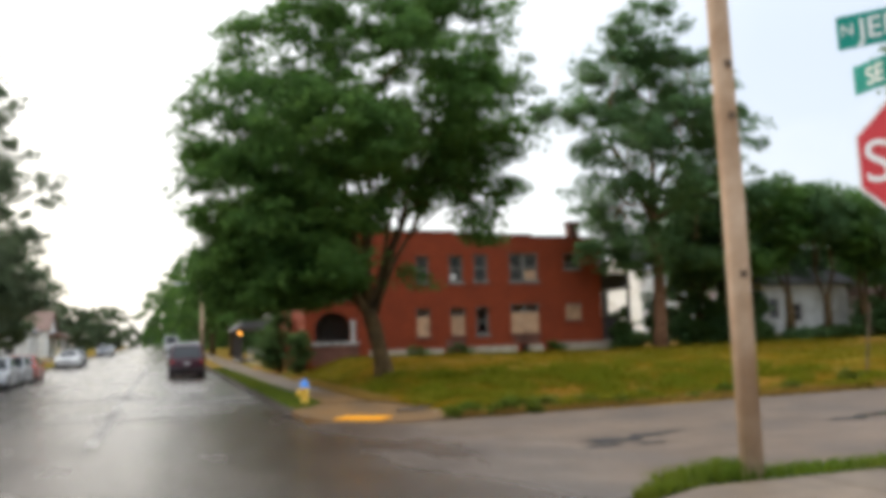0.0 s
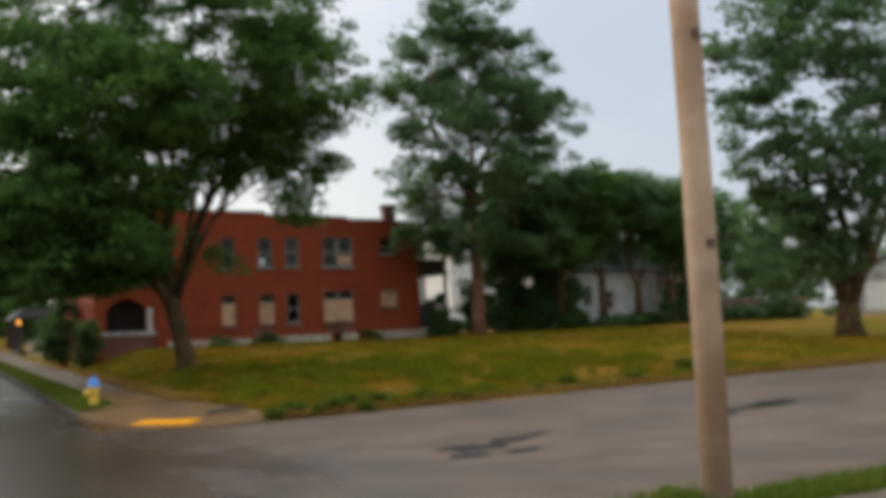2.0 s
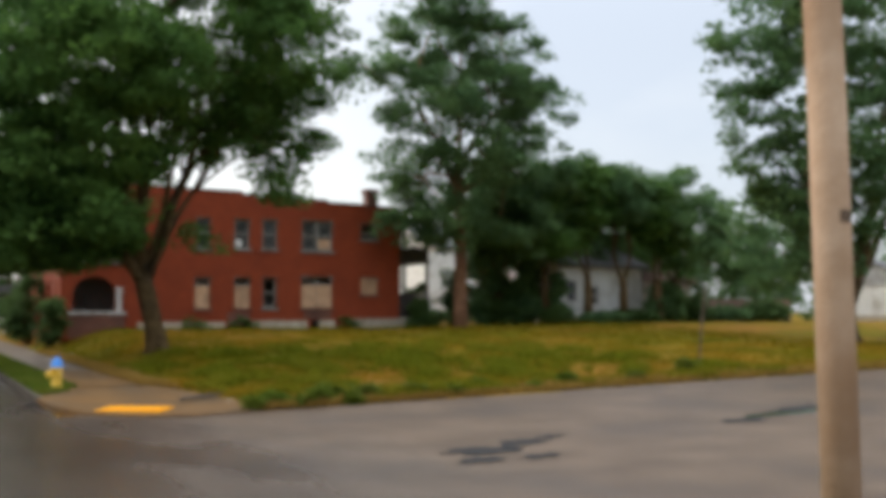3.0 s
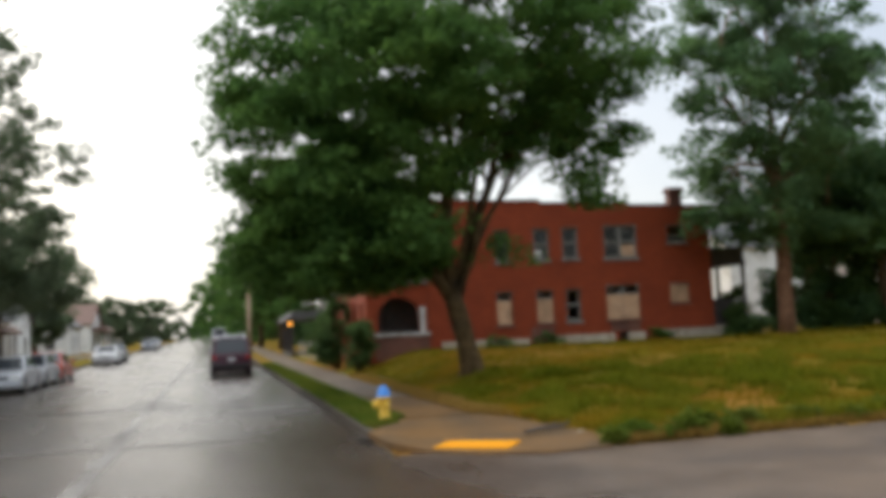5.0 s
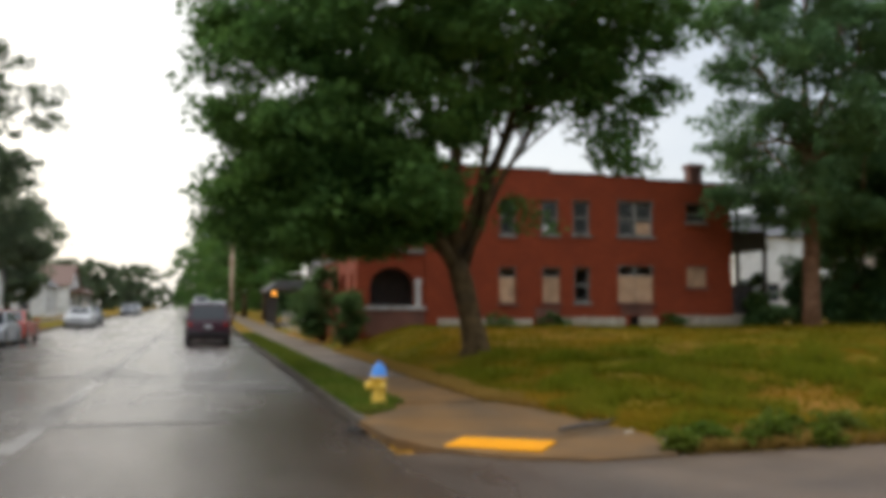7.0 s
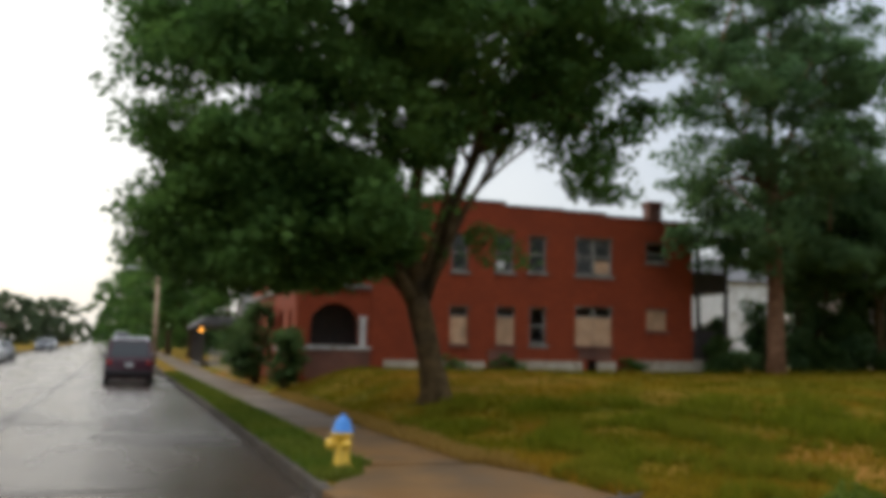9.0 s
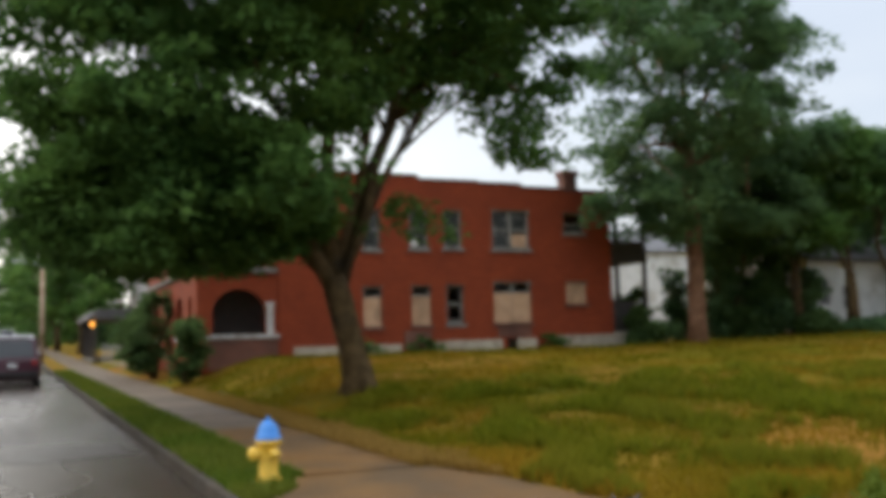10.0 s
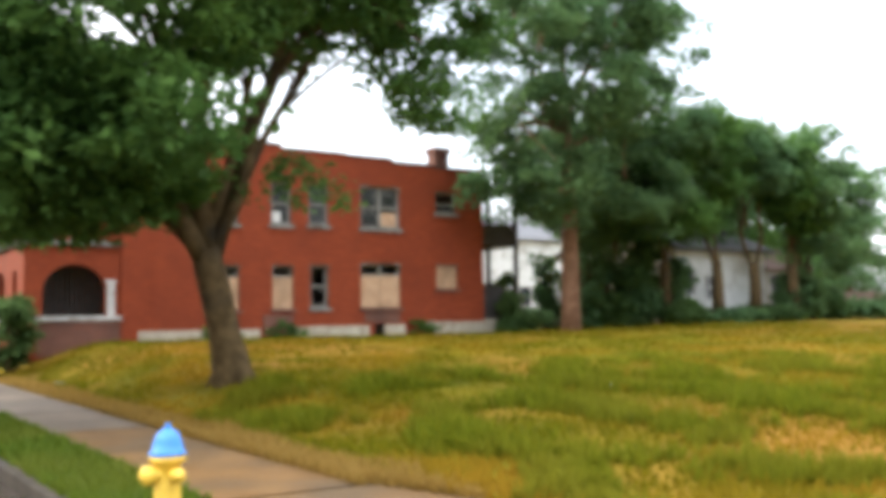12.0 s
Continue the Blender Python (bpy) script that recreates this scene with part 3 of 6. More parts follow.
M["seam"] = asphalt_material("worn_pale_asphalt", (0.11, 0.10, 0.09), (0.17, 0.155, 0.14), (0.25, 0.5))
seam = Shape()
y = -7.0
while y < 70:
    e = random.uniform(2.5, 6.0)
    q = [(-4.35 + 0.1 * noise.noise(Vector((0, yy * 0.4, 2))) + w * (0.13 + 0.06 * noise.noise(Vector((3, yy * 0.6, w)))), yy) for w, ys in ((-1, np.linspace(y, y + e, 8)), (1, np.linspace(y + e, y, 8))) for yy in ys]
    seam.add([(a, b, main_z(a, b) + 0.005) for a, b in q], [tuple(range(16))])
    y += e + random.uniform(0.0, 0.4)
tagged(part("road_seam", seam, M["seam"]), "pale worn seam along the street", "road seam", kind="structure")

# ---- plants ----
def leaf_cloud(name, lobes, count, size, mat, seed, clump=0.7, per=26, hollow=0.55, gap=-0.05, droop=0.25):
    """Leaves in clumps through the outer part of each lobe (x, y, z, rx, ry, rz), with gaps between the clumps."""
    rng = np.random.default_rng(seed)
    vol = np.array([l[3] * l[4] * l[5] for l in lobes]) ** 0.75 * np.array([l[6] if len(l) > 6 else 1.0 for l in lobes])
    share = vol / vol.sum()
    V, F = [], []
    for l, s in zip(lobes, share):
        n = max(3, int(count * s / per))
        made = 0
        while made < n:
            d = rng.normal(size=3)
            d /= np.linalg.norm(d)
            r = hollow + (1 - hollow) * rng.random() ** 0.6
            r *= 1 + 0.22 * noise.noise(Vector(tuple(d * 2.2 + l[0])))
            c = np.array(l[:3]) + d * r * np.array(l[3:6])
            if noise.noise(Vector(tuple(c * 0.75 + seed))) < gap and rng.random() < 0.85:
                made += 0.35
                continue
            made += 1
            m = int(per * rng.uniform(0.6, 1.4))
            q = rng.normal(size=(m, 3))
            q *= (rng.random((m, 1)) ** 0.45 / np.linalg.norm(q, axis=1)[:, None]) * clump * np.array([1.0, 1.0, 0.5]) * rng.uniform(0.5, 1.1)
            q[:, 2] -= droop * (q[:, 0] ** 2 + q[:, 1] ** 2)
            V.append(c + q)
    P = np.concatenate(V)
    k = len(P)
    up = rng.normal(size=(k, 3)) * 0.62 + np.array([0, 0, 1.0])
    up /= np.linalg.norm(up, axis=1)[:, None]
    a = np.cross(up, rng.normal(size=(k, 3)))
    a /= np.linalg.norm(a, axis=1)[:, None]
    b = np.cross(up, a)
    s = size * rng.uniform(0.6, 1.35, (k, 1))
    c = np.cross(a, b) * s * 0.22
    v = np.stack([P - a * s, P - b * s * 0.55 + c, P + a * s, P + b * s * 0.55 + c], 1).reshape(-1, 3)
    me = bpy.data.meshes.new(name)
    me.vertices.add(4 * k)
    me.vertices.foreach_set("co", v.ravel())
    idx = np.arange(4 * k).reshape(k, 4)
    tri = np.concatenate([idx[:, [0, 1, 2]], idx[:, [0, 2, 3]]], 1).reshape(-1)
    me.loops.add(6 * k)
    me.loops.foreach_set("vertex_index", tri)
    me.polygons.add(2 * k)
    me.polygons.foreach_set("loop_start", np.arange(0, 6 * k, 3))
    me.update(calc_edges=True)
    me.materials.append(mat)
    return me


def limb(shape, p, q, r0, r1, seed, bend=0.12, sides=8, n=6):
    p, q = Vector(p), Vector(q)
    pts, rad = [], []
    for i in range(n + 1):
        t = i / n
        w = noise.noise_vector(Vector((seed * 3.1, t * 2.2, 1.7))) * bend * (q - p).length * math.sin(math.pi * t)
        pts.append(p.lerp(q, t) + w + Vector((0, 0, 0.10 * (q - p).length * math.sin(math.pi * t) * 0.6)))
        rad.append(r0 + (r1 - r0) * t ** 0.8)
    shape.tube(pts, rad, sides)
    return pts


def tree(name, base, trunk, radii, fork_ends, lobes, count, size, leaf, bark, label, seed, group="", **kw):
    """trunk: points above base; limbs run from its top to fork_ends and branch on towards the lobes."""
    bx, by, bz = base
    ob = thing(name, pose(bx, by, bz), label, "tree", group)
    t = Shape()
    t.tube([Vector(p) for p in trunk], radii, 14)
    for i in range(6):
        a = i * 1.05 + seed
        r = radii[0] / 1.5
        t.tube([(trunk[0][0] + math.cos(a) * r * 1.55, trunk[0][1] + math.sin(a) * r * 1.55, -0.12), (trunk[0][0] + math.cos(a) * r * 0.85, trunk[0][1] + math.sin(a) * r * 0.85, 0.22), (trunk[0][0] + math.cos(a) * r * 0.6, trunk[0][1] + math.sin(a) * r * 0.6, 0.7)], [r * 0.32, r * 0.38, r * 0.2], 7)
    part("trunk", t, bark, ob, smooth=True)
    rng = random.Random(seed)
    for i, (e, r0) in enumerate(fork_ends):
        s = Shape()
        root = Vector(trunk[-2]).lerp(Vector(trunk[-1]), 0.35 + 0.65 * ((i * 0.37) % 1))
        pts = limb(s, root, e, r0 * 1.12, r0 * 0.42, seed + i)
        near = sorted(lobes, key=lambda l: (Vector(l[:3]) - Vector(e)).length)[:4]
        for j, l in enumerate(near):
            limb(s, pts[3 + j % 3], Vector(l[:3]) + Vector((rng.uniform(-1, 1) * l[3] * 0.4, rng.uniform(-1, 1) * l[4] * 0.4, rng.uniform(0.0, 0.6) * l[5])), r0 * 0.42, 0.03, seed + 10 * i + j, 0.15, 6)
        part("limb", s, bark, ob, smooth=True)
    part("crown", leaf_cloud("crown", lobes, count, size, leaf, seed, **kw), leaf, ob)
    return ob


def bush(base, lobes, count, size, leaf, label, seed, **kw):
    ob = thing("bush", pose(*base), label, "bush")
    s = Shape()
    for i, l in enumerate(lobes):
        limb(s, (0.1 * math.cos(i * 2.0), 0.1 * math.sin(i * 2.0), -0.1), (l[0], l[1], l[2] + 0.3 * l[5]), 0.05, 0.015, seed + i, sides=5)
    tagged(part("brushwood", s, M["bark"], ob), kind="stuff")
    part("foliage", leaf_cloud("foliage", lobes, count, size, leaf, seed, **kw), leaf, ob)
    return ob


# the big maple on the lot
MX, MY = 4.65, 9.3
mz = land_z(MX, MY)
tree("maple_tree", (MX, MY, mz), [(0.10, 0, -0.2), (0.06, 0, 0.25), (-0.08, 0, 1.0), (-0.27, 0, 1.8), (-0.44, 0, 2.4)], [0.42, 0.34, 0.28, 0.29, 0.26],
     [((-2.9, -0.6, 5.0), 0.18), ((-1.6, 0.9, 8.6), 0.18), ((-0.7, -0.3, 9.4), 0.19), ((1.5, 0.2, 8.8), 0.17), ((2.9, -0.4, 8.2), 0.13), ((0.5, -0.5, 7.8), 0.11), ((2.3, 0.5, 7.2), 0.10), ((-3.4, 1.4, 5.0), 0.13), ((0.1, 1.6, 8.0), 0.17)],
     [(-5.1, -0.5, 6.8, 2.3, 3.2, 2.3), (-5.2, 0.6, 9.4, 2.2, 3.0, 2.2, 0.8), (-3.4, -2.6, 5.6, 2.5, 2.4, 1.5), (-3.3, 1.5, 12.2, 2.7, 3.2, 2.2, 0.75), (-3.0, -3.0, 8.3, 2.5, 2.4, 2.0),
      (-1.6, -4.0, 8.2, 2.2, 2.0, 1.5), (-0.5, -0.5, 13.9, 3.3, 3.2, 2.2, 0.7), (0.3, -3.2, 10.8, 2.8, 2.4, 1.8, 0.6), (2.8, -2.4, 9.8, 2.4, 2.3, 1.7, 0.6), (3.2, 0.6, 13.0, 2.9, 3.0, 2.4, 0.75),
      (4.4, -0.2, 9.8, 1.8, 2.6, 1.9, 0.85), (4.2, 0.2, 7.6, 1.6, 1.8, 1.3, 0.75), (3.7, -1.0, 5.5, 0.8, 1.0, 0.9, 0.9), (1.05, -0.8, 3.7, 0.62, 0.6, 0.6, 1.4), (-1.0, 3.0, 9.8, 3.2, 2.4, 2.2, 0.7), (2.0, 3.0, 9.0, 2.6, 2.2, 1.8, 0.7), (-3.2, 2.8, 5.4, 2.4, 2.2, 1.6), (-4.6, -1.6, 3.6, 1.8, 1.9, 1.1, 1.3), (-2.2, -3.4, 4.0, 1.3, 1.4, 0.8),
      (-3.2, -0.6, 3.7, 2.5, 2.4, 1.2, 1.9), (-5.2, 0.8, 3.9, 1.8, 2.4, 1.3, 1.5), (-2.2, 1.8, 4.7, 1.7, 1.8, 1.3, 1.4), (-3.6, 2.6, 3.8, 2.3, 2.0, 1.1, 1.6), (-1.6, -2.4, 5.8, 1.5, 1.5, 1.0, 0.8), (2.4, -0.8, 7.6, 2.1, 1.8, 1.4, 0.6), (2.7, -1.2, 6.3, 1.7, 1.2, 1.0, 0.5), (1.0, 1.8, 6.8, 1.8, 1.4, 1.3, 0.5), (-0.8, -1.5, 7.2, 1.6, 1.6, 1.4, 0.6), (1.6, -2.6, 8.4, 1.8, 1.6, 1.2, 0.45), (-1.7, -0.8, 4.5, 1.2, 1.1, 0.6, 1.0), (-3.4, -0.6, 3.0, 1.6, 1.4, 0.6, 1.2)],
     195000, 0.108, M["leaf_maple"], M["bark"], "large leafy maple with a forked trunk on the lawn", 11, clump=0.8, per=70, gap=0.02)

# the tall airy tree behind the brick house
tz = land_z(21.4, 19.4)
tree("tall_tree", (21.4, 19.4, tz), [(0, 0, -0.3), (0.02, 0, 1.0), (0.05, 0, 3.2), (0.0, 0, 5.2), (-0.1, 0, 8.0)], [0.40, 0.33, 0.30, 0.28, 0.24],
     [((-2.6, 0, 11.0), 0.16), ((0.3, 0.5, 13.5), 0.18), ((2.8, 0, 11.0), 0.16), ((3.4, -0.5, 8.0), 0.14), ((-2.8, -0.5, 7.0), 0.12)],
     [(-0.2, 0, 16.4, 2.0, 2.2, 1.7), (-1.9, 0.4, 14.2, 2.2, 2.2, 1.5), (2.3, 0, 14.0, 2.6, 2.2, 1.7), (-4.6, 0, 12.0, 1.8, 1.9, 1.0), (-2.0, -1.2, 10.4, 2.4, 2.2, 1.6), (1.2, -1.0, 11.4, 2.6, 2.2, 1.7), (4.4, 0.2, 11.2, 2.1, 2.2, 1.6),
      (-2.6, -0.4, 7.4, 2.2, 2.0, 1.5), (0.4, -1.6, 8.2, 2.5, 2.0, 1.5), (3.6, -0.6, 8.0, 2.5, 2.2, 1.7), (-1.2, -0.8, 5.2, 2.2, 1.8, 1.2), (2.2, -0.8, 5.3, 2.4, 1.9, 1.3), (5.4, 0.4, 6.2, 2.0, 2.0, 1.6), (0.5, 1.6, 12.8, 2.4, 2.0, 1.8), (-2.6, 0.2, 5.0, 1.4, 1.6, 1.1), (-0.9, -0.9, 3.9, 0.8, 0.9, 0.6, 0.8), (2.6, -0.4, 4.2, 1.8, 1.6, 1.0)],
     78000, 0.125, M["leaf_cool"], M["bark_red"], "tall airy tree with a reddish trunk behind the brick house", 23, clump=0.8, per=52, gap=0.05)

# the broad tree at the end of the lot
tree("broad_tree", (29.2, 3.6, lot_z(29.2, 3.6)), [(0, 0, -0.3), (-0.05, 0, 0.5), (-0.05, 0, 0.9), (0.0, 0, 1.3)], [0.62, 0.50, 0.46, 0.42],
     [((-1.6, 0.3, 6.8), 0.30), ((-0.4, 0.6, 8.6), 0.22), ((2.6, -0.3, 6.4), 0.34), ((4.4, 0.6, 6.2), 0.20), ((-2.9, -0.2, 4.6), 0.14)],
     [(-4.2, 0, 11.6, 2.2, 2.2, 1.8, 0.8), (-3.9, 0, 8.4, 2.0, 2.2, 1.5, 0.8), (-1.0, 0, 12.6, 2.6, 2.6, 2.2), (-1.6, -1.0, 6.4, 2.5, 2.2, 1.9), (1.6, -1.6, 9.4, 3.0, 2.4, 2.2), (2.8, 0.4, 13.2, 3.2, 2.8, 2.4), (5.2, -0.4, 10.2, 3.0, 2.6, 2.4), (5.8, 0, 7.0, 2.8, 2.4, 1.7), (8.0, 0.4, 8.6, 2.6, 2.4, 2.2),
      (-2.6, 0.2, 4.4, 1.8, 1.8, 1.3, 1.2), (1.0, -1.2, 6.4, 2.0, 1.8, 1.3), (-3.6, 0, 6.4, 1.8, 1.8, 1.4), (-0.8, -0.6, 5.0, 1.7, 1.7, 1.2, 1.2), (-4.4, 0.2, 10.0, 1.6, 1.6, 1.2, 0.8), (-1.9, -0.4, 3.0, 1.3, 1.4, 0.9, 1.3), (-3.2, 0.4, 2.9, 1.1, 1.2, 0.8), (0.9, -0.5, 3.9, 0.9, 1.0, 0.8)],
     62000, 0.13, M["leaf_cool"], M["bark"], "broad leaning tree with two stems at the lot's end", 37, clump=0.8, per=52, gap=0.03)

# the tall dark street trees on the far side
for i, (x, y, h, s) in enumerate([(-15.4, 22.5, 19.0, 41), (-15.0, 31.0, 16.5, 47), (-20.5, 18.5, 16.5, 53), (-17.0, 43.0, 13.0, 59), (-17.4, 55.0, 12.0, 71)]):
    lob = [(0.6, 0, h - 2.0, 2.6, 2.6, 2.2), (-2.6, 0, h - 4.0, 2.8, 2.8, 2.2), (2.9, -0.4, h - 4.6, 2.4, 2.4, 1.9), (-0.4, -1.6, h - 6.6, 2.8, 2.4, 2.0), (4.6, 0, h - 6.0, 2.2, 2.2, 1.5), (3.8, -0.6, h - 9.0, 2.4, 2.2, 1.6), (-3.8, -0.6, h - 7.8, 2.8, 2.6, 2.0), (0.4, -1.4, h - 10.2, 2.8, 2.4, 1.8), (4.4, -0.4, h - 11.6, 2.3, 2.2, 1.4), (-3.0, -0.8, h - 11.6, 2.6, 2.4, 1.6), (1.6, -1.2, h - 13.4, 2.6, 2.2, 1.2), (-0.8, 1.8, h - 8, 2.4, 2.2, 3.0), (-3.6, 0, 5.4, 2.9, 2.4, 1.7, 1.3), (0.6, 0.6, 5.0, 2.8, 2.4, 1.6, 1.3), (3.7, 0, 5.6, 2.3, 2.2, 1.6, 1.2), (-6.2, 0.4, 7.4, 2.4, 2.4, 2.0), (-5.8, 0, 4.6, 2.2, 2.0, 1.4)]
    lob = [l for l in lob if l[2] - l[5] > 2.6]
    tree("street_tree", (x, y, land_z(x, y)), [(0, 0, -0.3), (0.05, 0, 1.0), (0.0, 0, 3.0), (0.1, 0, 5.5)], [0.6, 0.42, 0.36, 0.32],
         [((-2.2, 0, 9.5), 0.16), ((0.4, 0.4, 12.0), 0.18), ((2.6, -0.2, 9.0), 0.16), ((3.0, 0.2, 6.6), 0.12)], lob, 56000, 0.12, M["leaf_grey"], M["bark"], "tall dark leafy street tree beside the pavement", s, "street trees", clump=0.7, per=46, gap=0.14)

# street trees further along both sides
row = [(-19.0, 80, 8.0, 3.4), (-20, 126, 7, 3.4), (-19, 158, 8, 4.4), (-17, 205, 9, 5.5), (-18, 255, 11, 8), (5.6, 44, 13.8, 4.7), (5.8, 64, 13.0, 4.6), (3.8, 80, 12.5, 5.0), (2.6, 98, 13.0, 5.8), (2.0, 116, 14.0, 6.8), (1.8, 142, 15.0, 8.0), (2.0, 175, 13.5, 8.0), (2.2, 220, 13.5, 9.5), (2.4, 275, 14, 11), (-9, 322, 4.5, 4.0), (-3.5, 326, 5.0, 4.2)]
for i, (x, y, h, r) in enumerate(row):
    lob = [(0, 0, h - r * 0.45, r * 0.72, r * 0.8, r * 0.5), (-r * 0.5, 0, h - r * 1.05, r * 0.6, r * 0.8, r * 0.5), (r * 0.5, -r * 0.2, h - r * 1.1, r * 0.62, r * 0.8, r * 0.5), (0, -r * 0.4, h - r * 1.55, r * 0.8, r * 0.6, r * 0.45)]
    tree("street_tree", (x, y, land_z(x, y)), [(0, 0, -0.3), (0.03, 0, 1.0), (0, 0, 2.6)], [0.42, 0.3, 0.24], [((-r * 0.4, 0, h * 0.6), 0.12), ((r * 0.4, 0, h * 0.62), 0.12)], lob,
         22000 if y < 60 else 9000, 0.14 + y * 0.0012, M["leaf_maple"] if x > 0 else M["leaf_grey"], M["bark"], "leafy street tree further along the street", 60 + i, "street trees along the road", clump=0.95, per=40, gap=-0.15)

for i, y in enumerate((67, 76, 86, 97, 110, 126, 146, 170)):
    bush((8.6 + 0.5 * (i % 3), y, land_z(9, y)), [(0, 0, 2.2, 2.6, 3.4, 2.4), (-1.2, -1.0, 1.6, 2.0, 2.6, 1.8), (1.6, 0.6, 1.5, 2.2, 2.4, 1.7)], 4200, 0.26, M["leaf_cool"] if i % 2 else M["leaf_dark"], "tall overgrown hedge beside a far front yard", 300 + i, clump=0.7, per=26, gap=-0.4, hollow=0.3)
# trees across the crossing that the upper panes mirror
for i, (x, y, h) in enumerate([(21.0, -30.0, 14.5), (27.5, -32.5, 12.0), (35.0, -31.0, 15.5)]):
    lob = [(0.3, 0, h - 2.0, 2.2, 2.2, 2.0), (-2.2, 0.4, h - 4.6, 2.3, 2.2, 1.8), (2.1, -0.4, h - 5.0, 2.2, 2.2, 1.7), (0, 0.8, h - 7.2, 2.8, 2.4, 1.8)]
    tree("street_tree", (x, y, land_z(x, y)), [(0, 0, -0.3), (0.05, 0, 1.0), (0, 0, 3.4)], [0.5, 0.36, 0.3], [((-1.6, 0, h * 0.6), 0.13), ((1.6, 0, h * 0.62), 0.13)], lob, 16000, 0.16, M["leaf_cool"], M["bark"], "leafy tree on the near side of the cross street", 320 + i, "trees across the crossing", clump=0.8, per=40, gap=0.05)

# trees and scrub along the back of the lot
back = [(28.9, 19.2, 8.6, 1.6), (31.4, 19.4, 8.4, 1.5), (24.4, 20.9, 8.2, 2.3), (26.6, 19.8, 8.0, 2.4), (26.2, 24.0, 7.5, 2.2), (35.2, 19.6, 8.6, 2.7), (33.6, 19.2, 7.6, 1.8), (27.5, 25, 10.0, 3.2), (32.5, 24, 9.0, 3.0), (37.5, 25.5, 8.8, 3.4), (43, 26, 8.4, 3.6), (49, 27, 8.8, 3.8), (55, 35, 8.6, 4.0), (68, 42, 9.0, 4.4), (46, 36, 10, 5), (82, 40, 9, 4.8), (90, 26, 9, 5)]
for i, (x, y, h, r) in enumerate(back):
    lob = [(0, 0, h - r * 0.5, r * 0.7, r * 0.8, r * 0.55), (-r * 0.55, -0.2, h - r * 1.1, r * 0.62, r * 0.8, r * 0.5), (r * 0.55, 0, h - r * 1.15, r * 0.62, r * 0.8, r * 0.5), (0, -r * 0.4, h - r * 1.7, r * 0.8, r * 0.6, r * 0.45)]
    tree("backyard_tree", (x, y, land_z(x, y)), [(0, 0, -0.3), (0.05, 0, 1.0), (0, 0, 2.4)], [0.34, 0.24, 0.2], [((-r * 0.4, 0, h * 0.6), 0.1), ((r * 0.4, 0, h * 0.62), 0.1)], lob, 12500, 0.14, M["leaf_cool"] if i % 3 else M["leaf_maple"], M["bark"],
         "leafy backyard tree behind the empty lot", 90 + i, "trees behind the lot", clump=0.8, per=40, gap=0.10)
for i, (x, y, w, h) in enumerate([(23.6, 20.6, 0.7, 1.5), (25.4, 20.2, 0.8, 1.8), (26.6, 18.9, 0.7, 0.9), (29.4, 18.8, 1.1, 0.5), (31.6, 19.0, 1.2, 0.6), (34.4, 19.6, 1.0, 2.2), (36.6, 20.0, 0.9, 1.6), (20.6, 21.0, 0.6, 0.9), (19.9, 20.6, 0.5, 0.7), (39.0, 19.8, 1.2, 0.9), (42.0, 19.6, 1.5, 1.3)]):
    bush((x, y, land_z(x, y)), [(0, 0, h * 0.5, w, w * 0.8, h * 0.5), (w * 0.5, -0.2, h * 0.42, w * 0.7, w * 0.7, h * 0.4), (-w * 0.5, 0, h * 0.36, w * 0.7, w * 0.6, h * 0.36)], int(1500 + 1700 * w * h), 0.13, M["leaf_cool"] if i % 2 else M["leaf_dark"], "overgrown bush at the back of the lot", 130 + i, clump=0.45, per=22, gap=-0.3, hollow=0.3)
for i, (x, y, w, h) in enumerate([(3.0, 20.4, 0.75, 2.1), (2.95, 27.5, 1.1, 3.4), (3.1, 31.0, 1.0, 2.6), (4.6, 36.0, 1.3, 3.0), (5.0, 41.0, 1.5, 3.2), (4.8, 47.0, 1.5, 2.8)]):
    rag = random.Random(i + 3)
    lob = [(rag.uniform(-0.6, 0.6) * w, rag.uniform(-0.6, 0.6) * w, h * (0.18 + 0.68 * k / 7), w * rag.uniform(0.35, 0.65) * (1.15 - 0.6 * k / 7), w * 0.5, h * rag.uniform(0.1, 0.2)) for k in range(8)]
    bush((x, y, land_z(x, y)), lob, 5200, 0.095, M["leaf_dark"], "overgrown ragged shrub in a front yard", 150 + i, clump=0.32, per=22, gap=-0.15, hollow=0.2)
for i, (x, y, w, h) in enumerate([(23.6, 20.8, 1.1, 4.6), (24.9, 20.4, 1.1, 4.2), (26.2, 20.6, 1.0, 3.6), (27.4, 19.9, 0.7, 2.6), (20.6, 22.6, 0.5, 2.2), (20.2, 21.0, 0.55, 1.3), (22.4, 22.0, 0.6, 3.0)]):
    rag = random.Random(i + 31)
    lob = [(rag.uniform(-0.7, 0.7) * w, rag.uniform(-0.6, 0.6) * w, h * (0.12 + 0.76 * k / 7), w * rag.uniform(0.4, 0.75), w * 0.6, h * rag.uniform(0.1, 0.18)) for k in range(8)]
    bush((x, y, land_z(x, y)), lob, int(1400 + 900 * w * h), 0.12, M["leaf_dark"] if i % 3 else M["leaf_cool"], "tall ragged scrub between the tree trunks", 180 + i, clump=0.4, per=22, gap=-0.12, hollow=0.2)
for i, (x, y) in enumerate([(8.9, 21.2), (11.1, 21.25), (16.3, 21.3)]):
    bush((x, y, land_z(x, y)), [(0, 0, 0.28, 0.45, 0.2, 0.32), (0.4, -0.05, 0.18, 0.4, 0.2, 0.2)], 420, 0.07, M["leaf_maple"], "weedy shrub against the brick wall", 160 + i, clump=0.25, per=18, gap=-0.5, hollow=0.3)


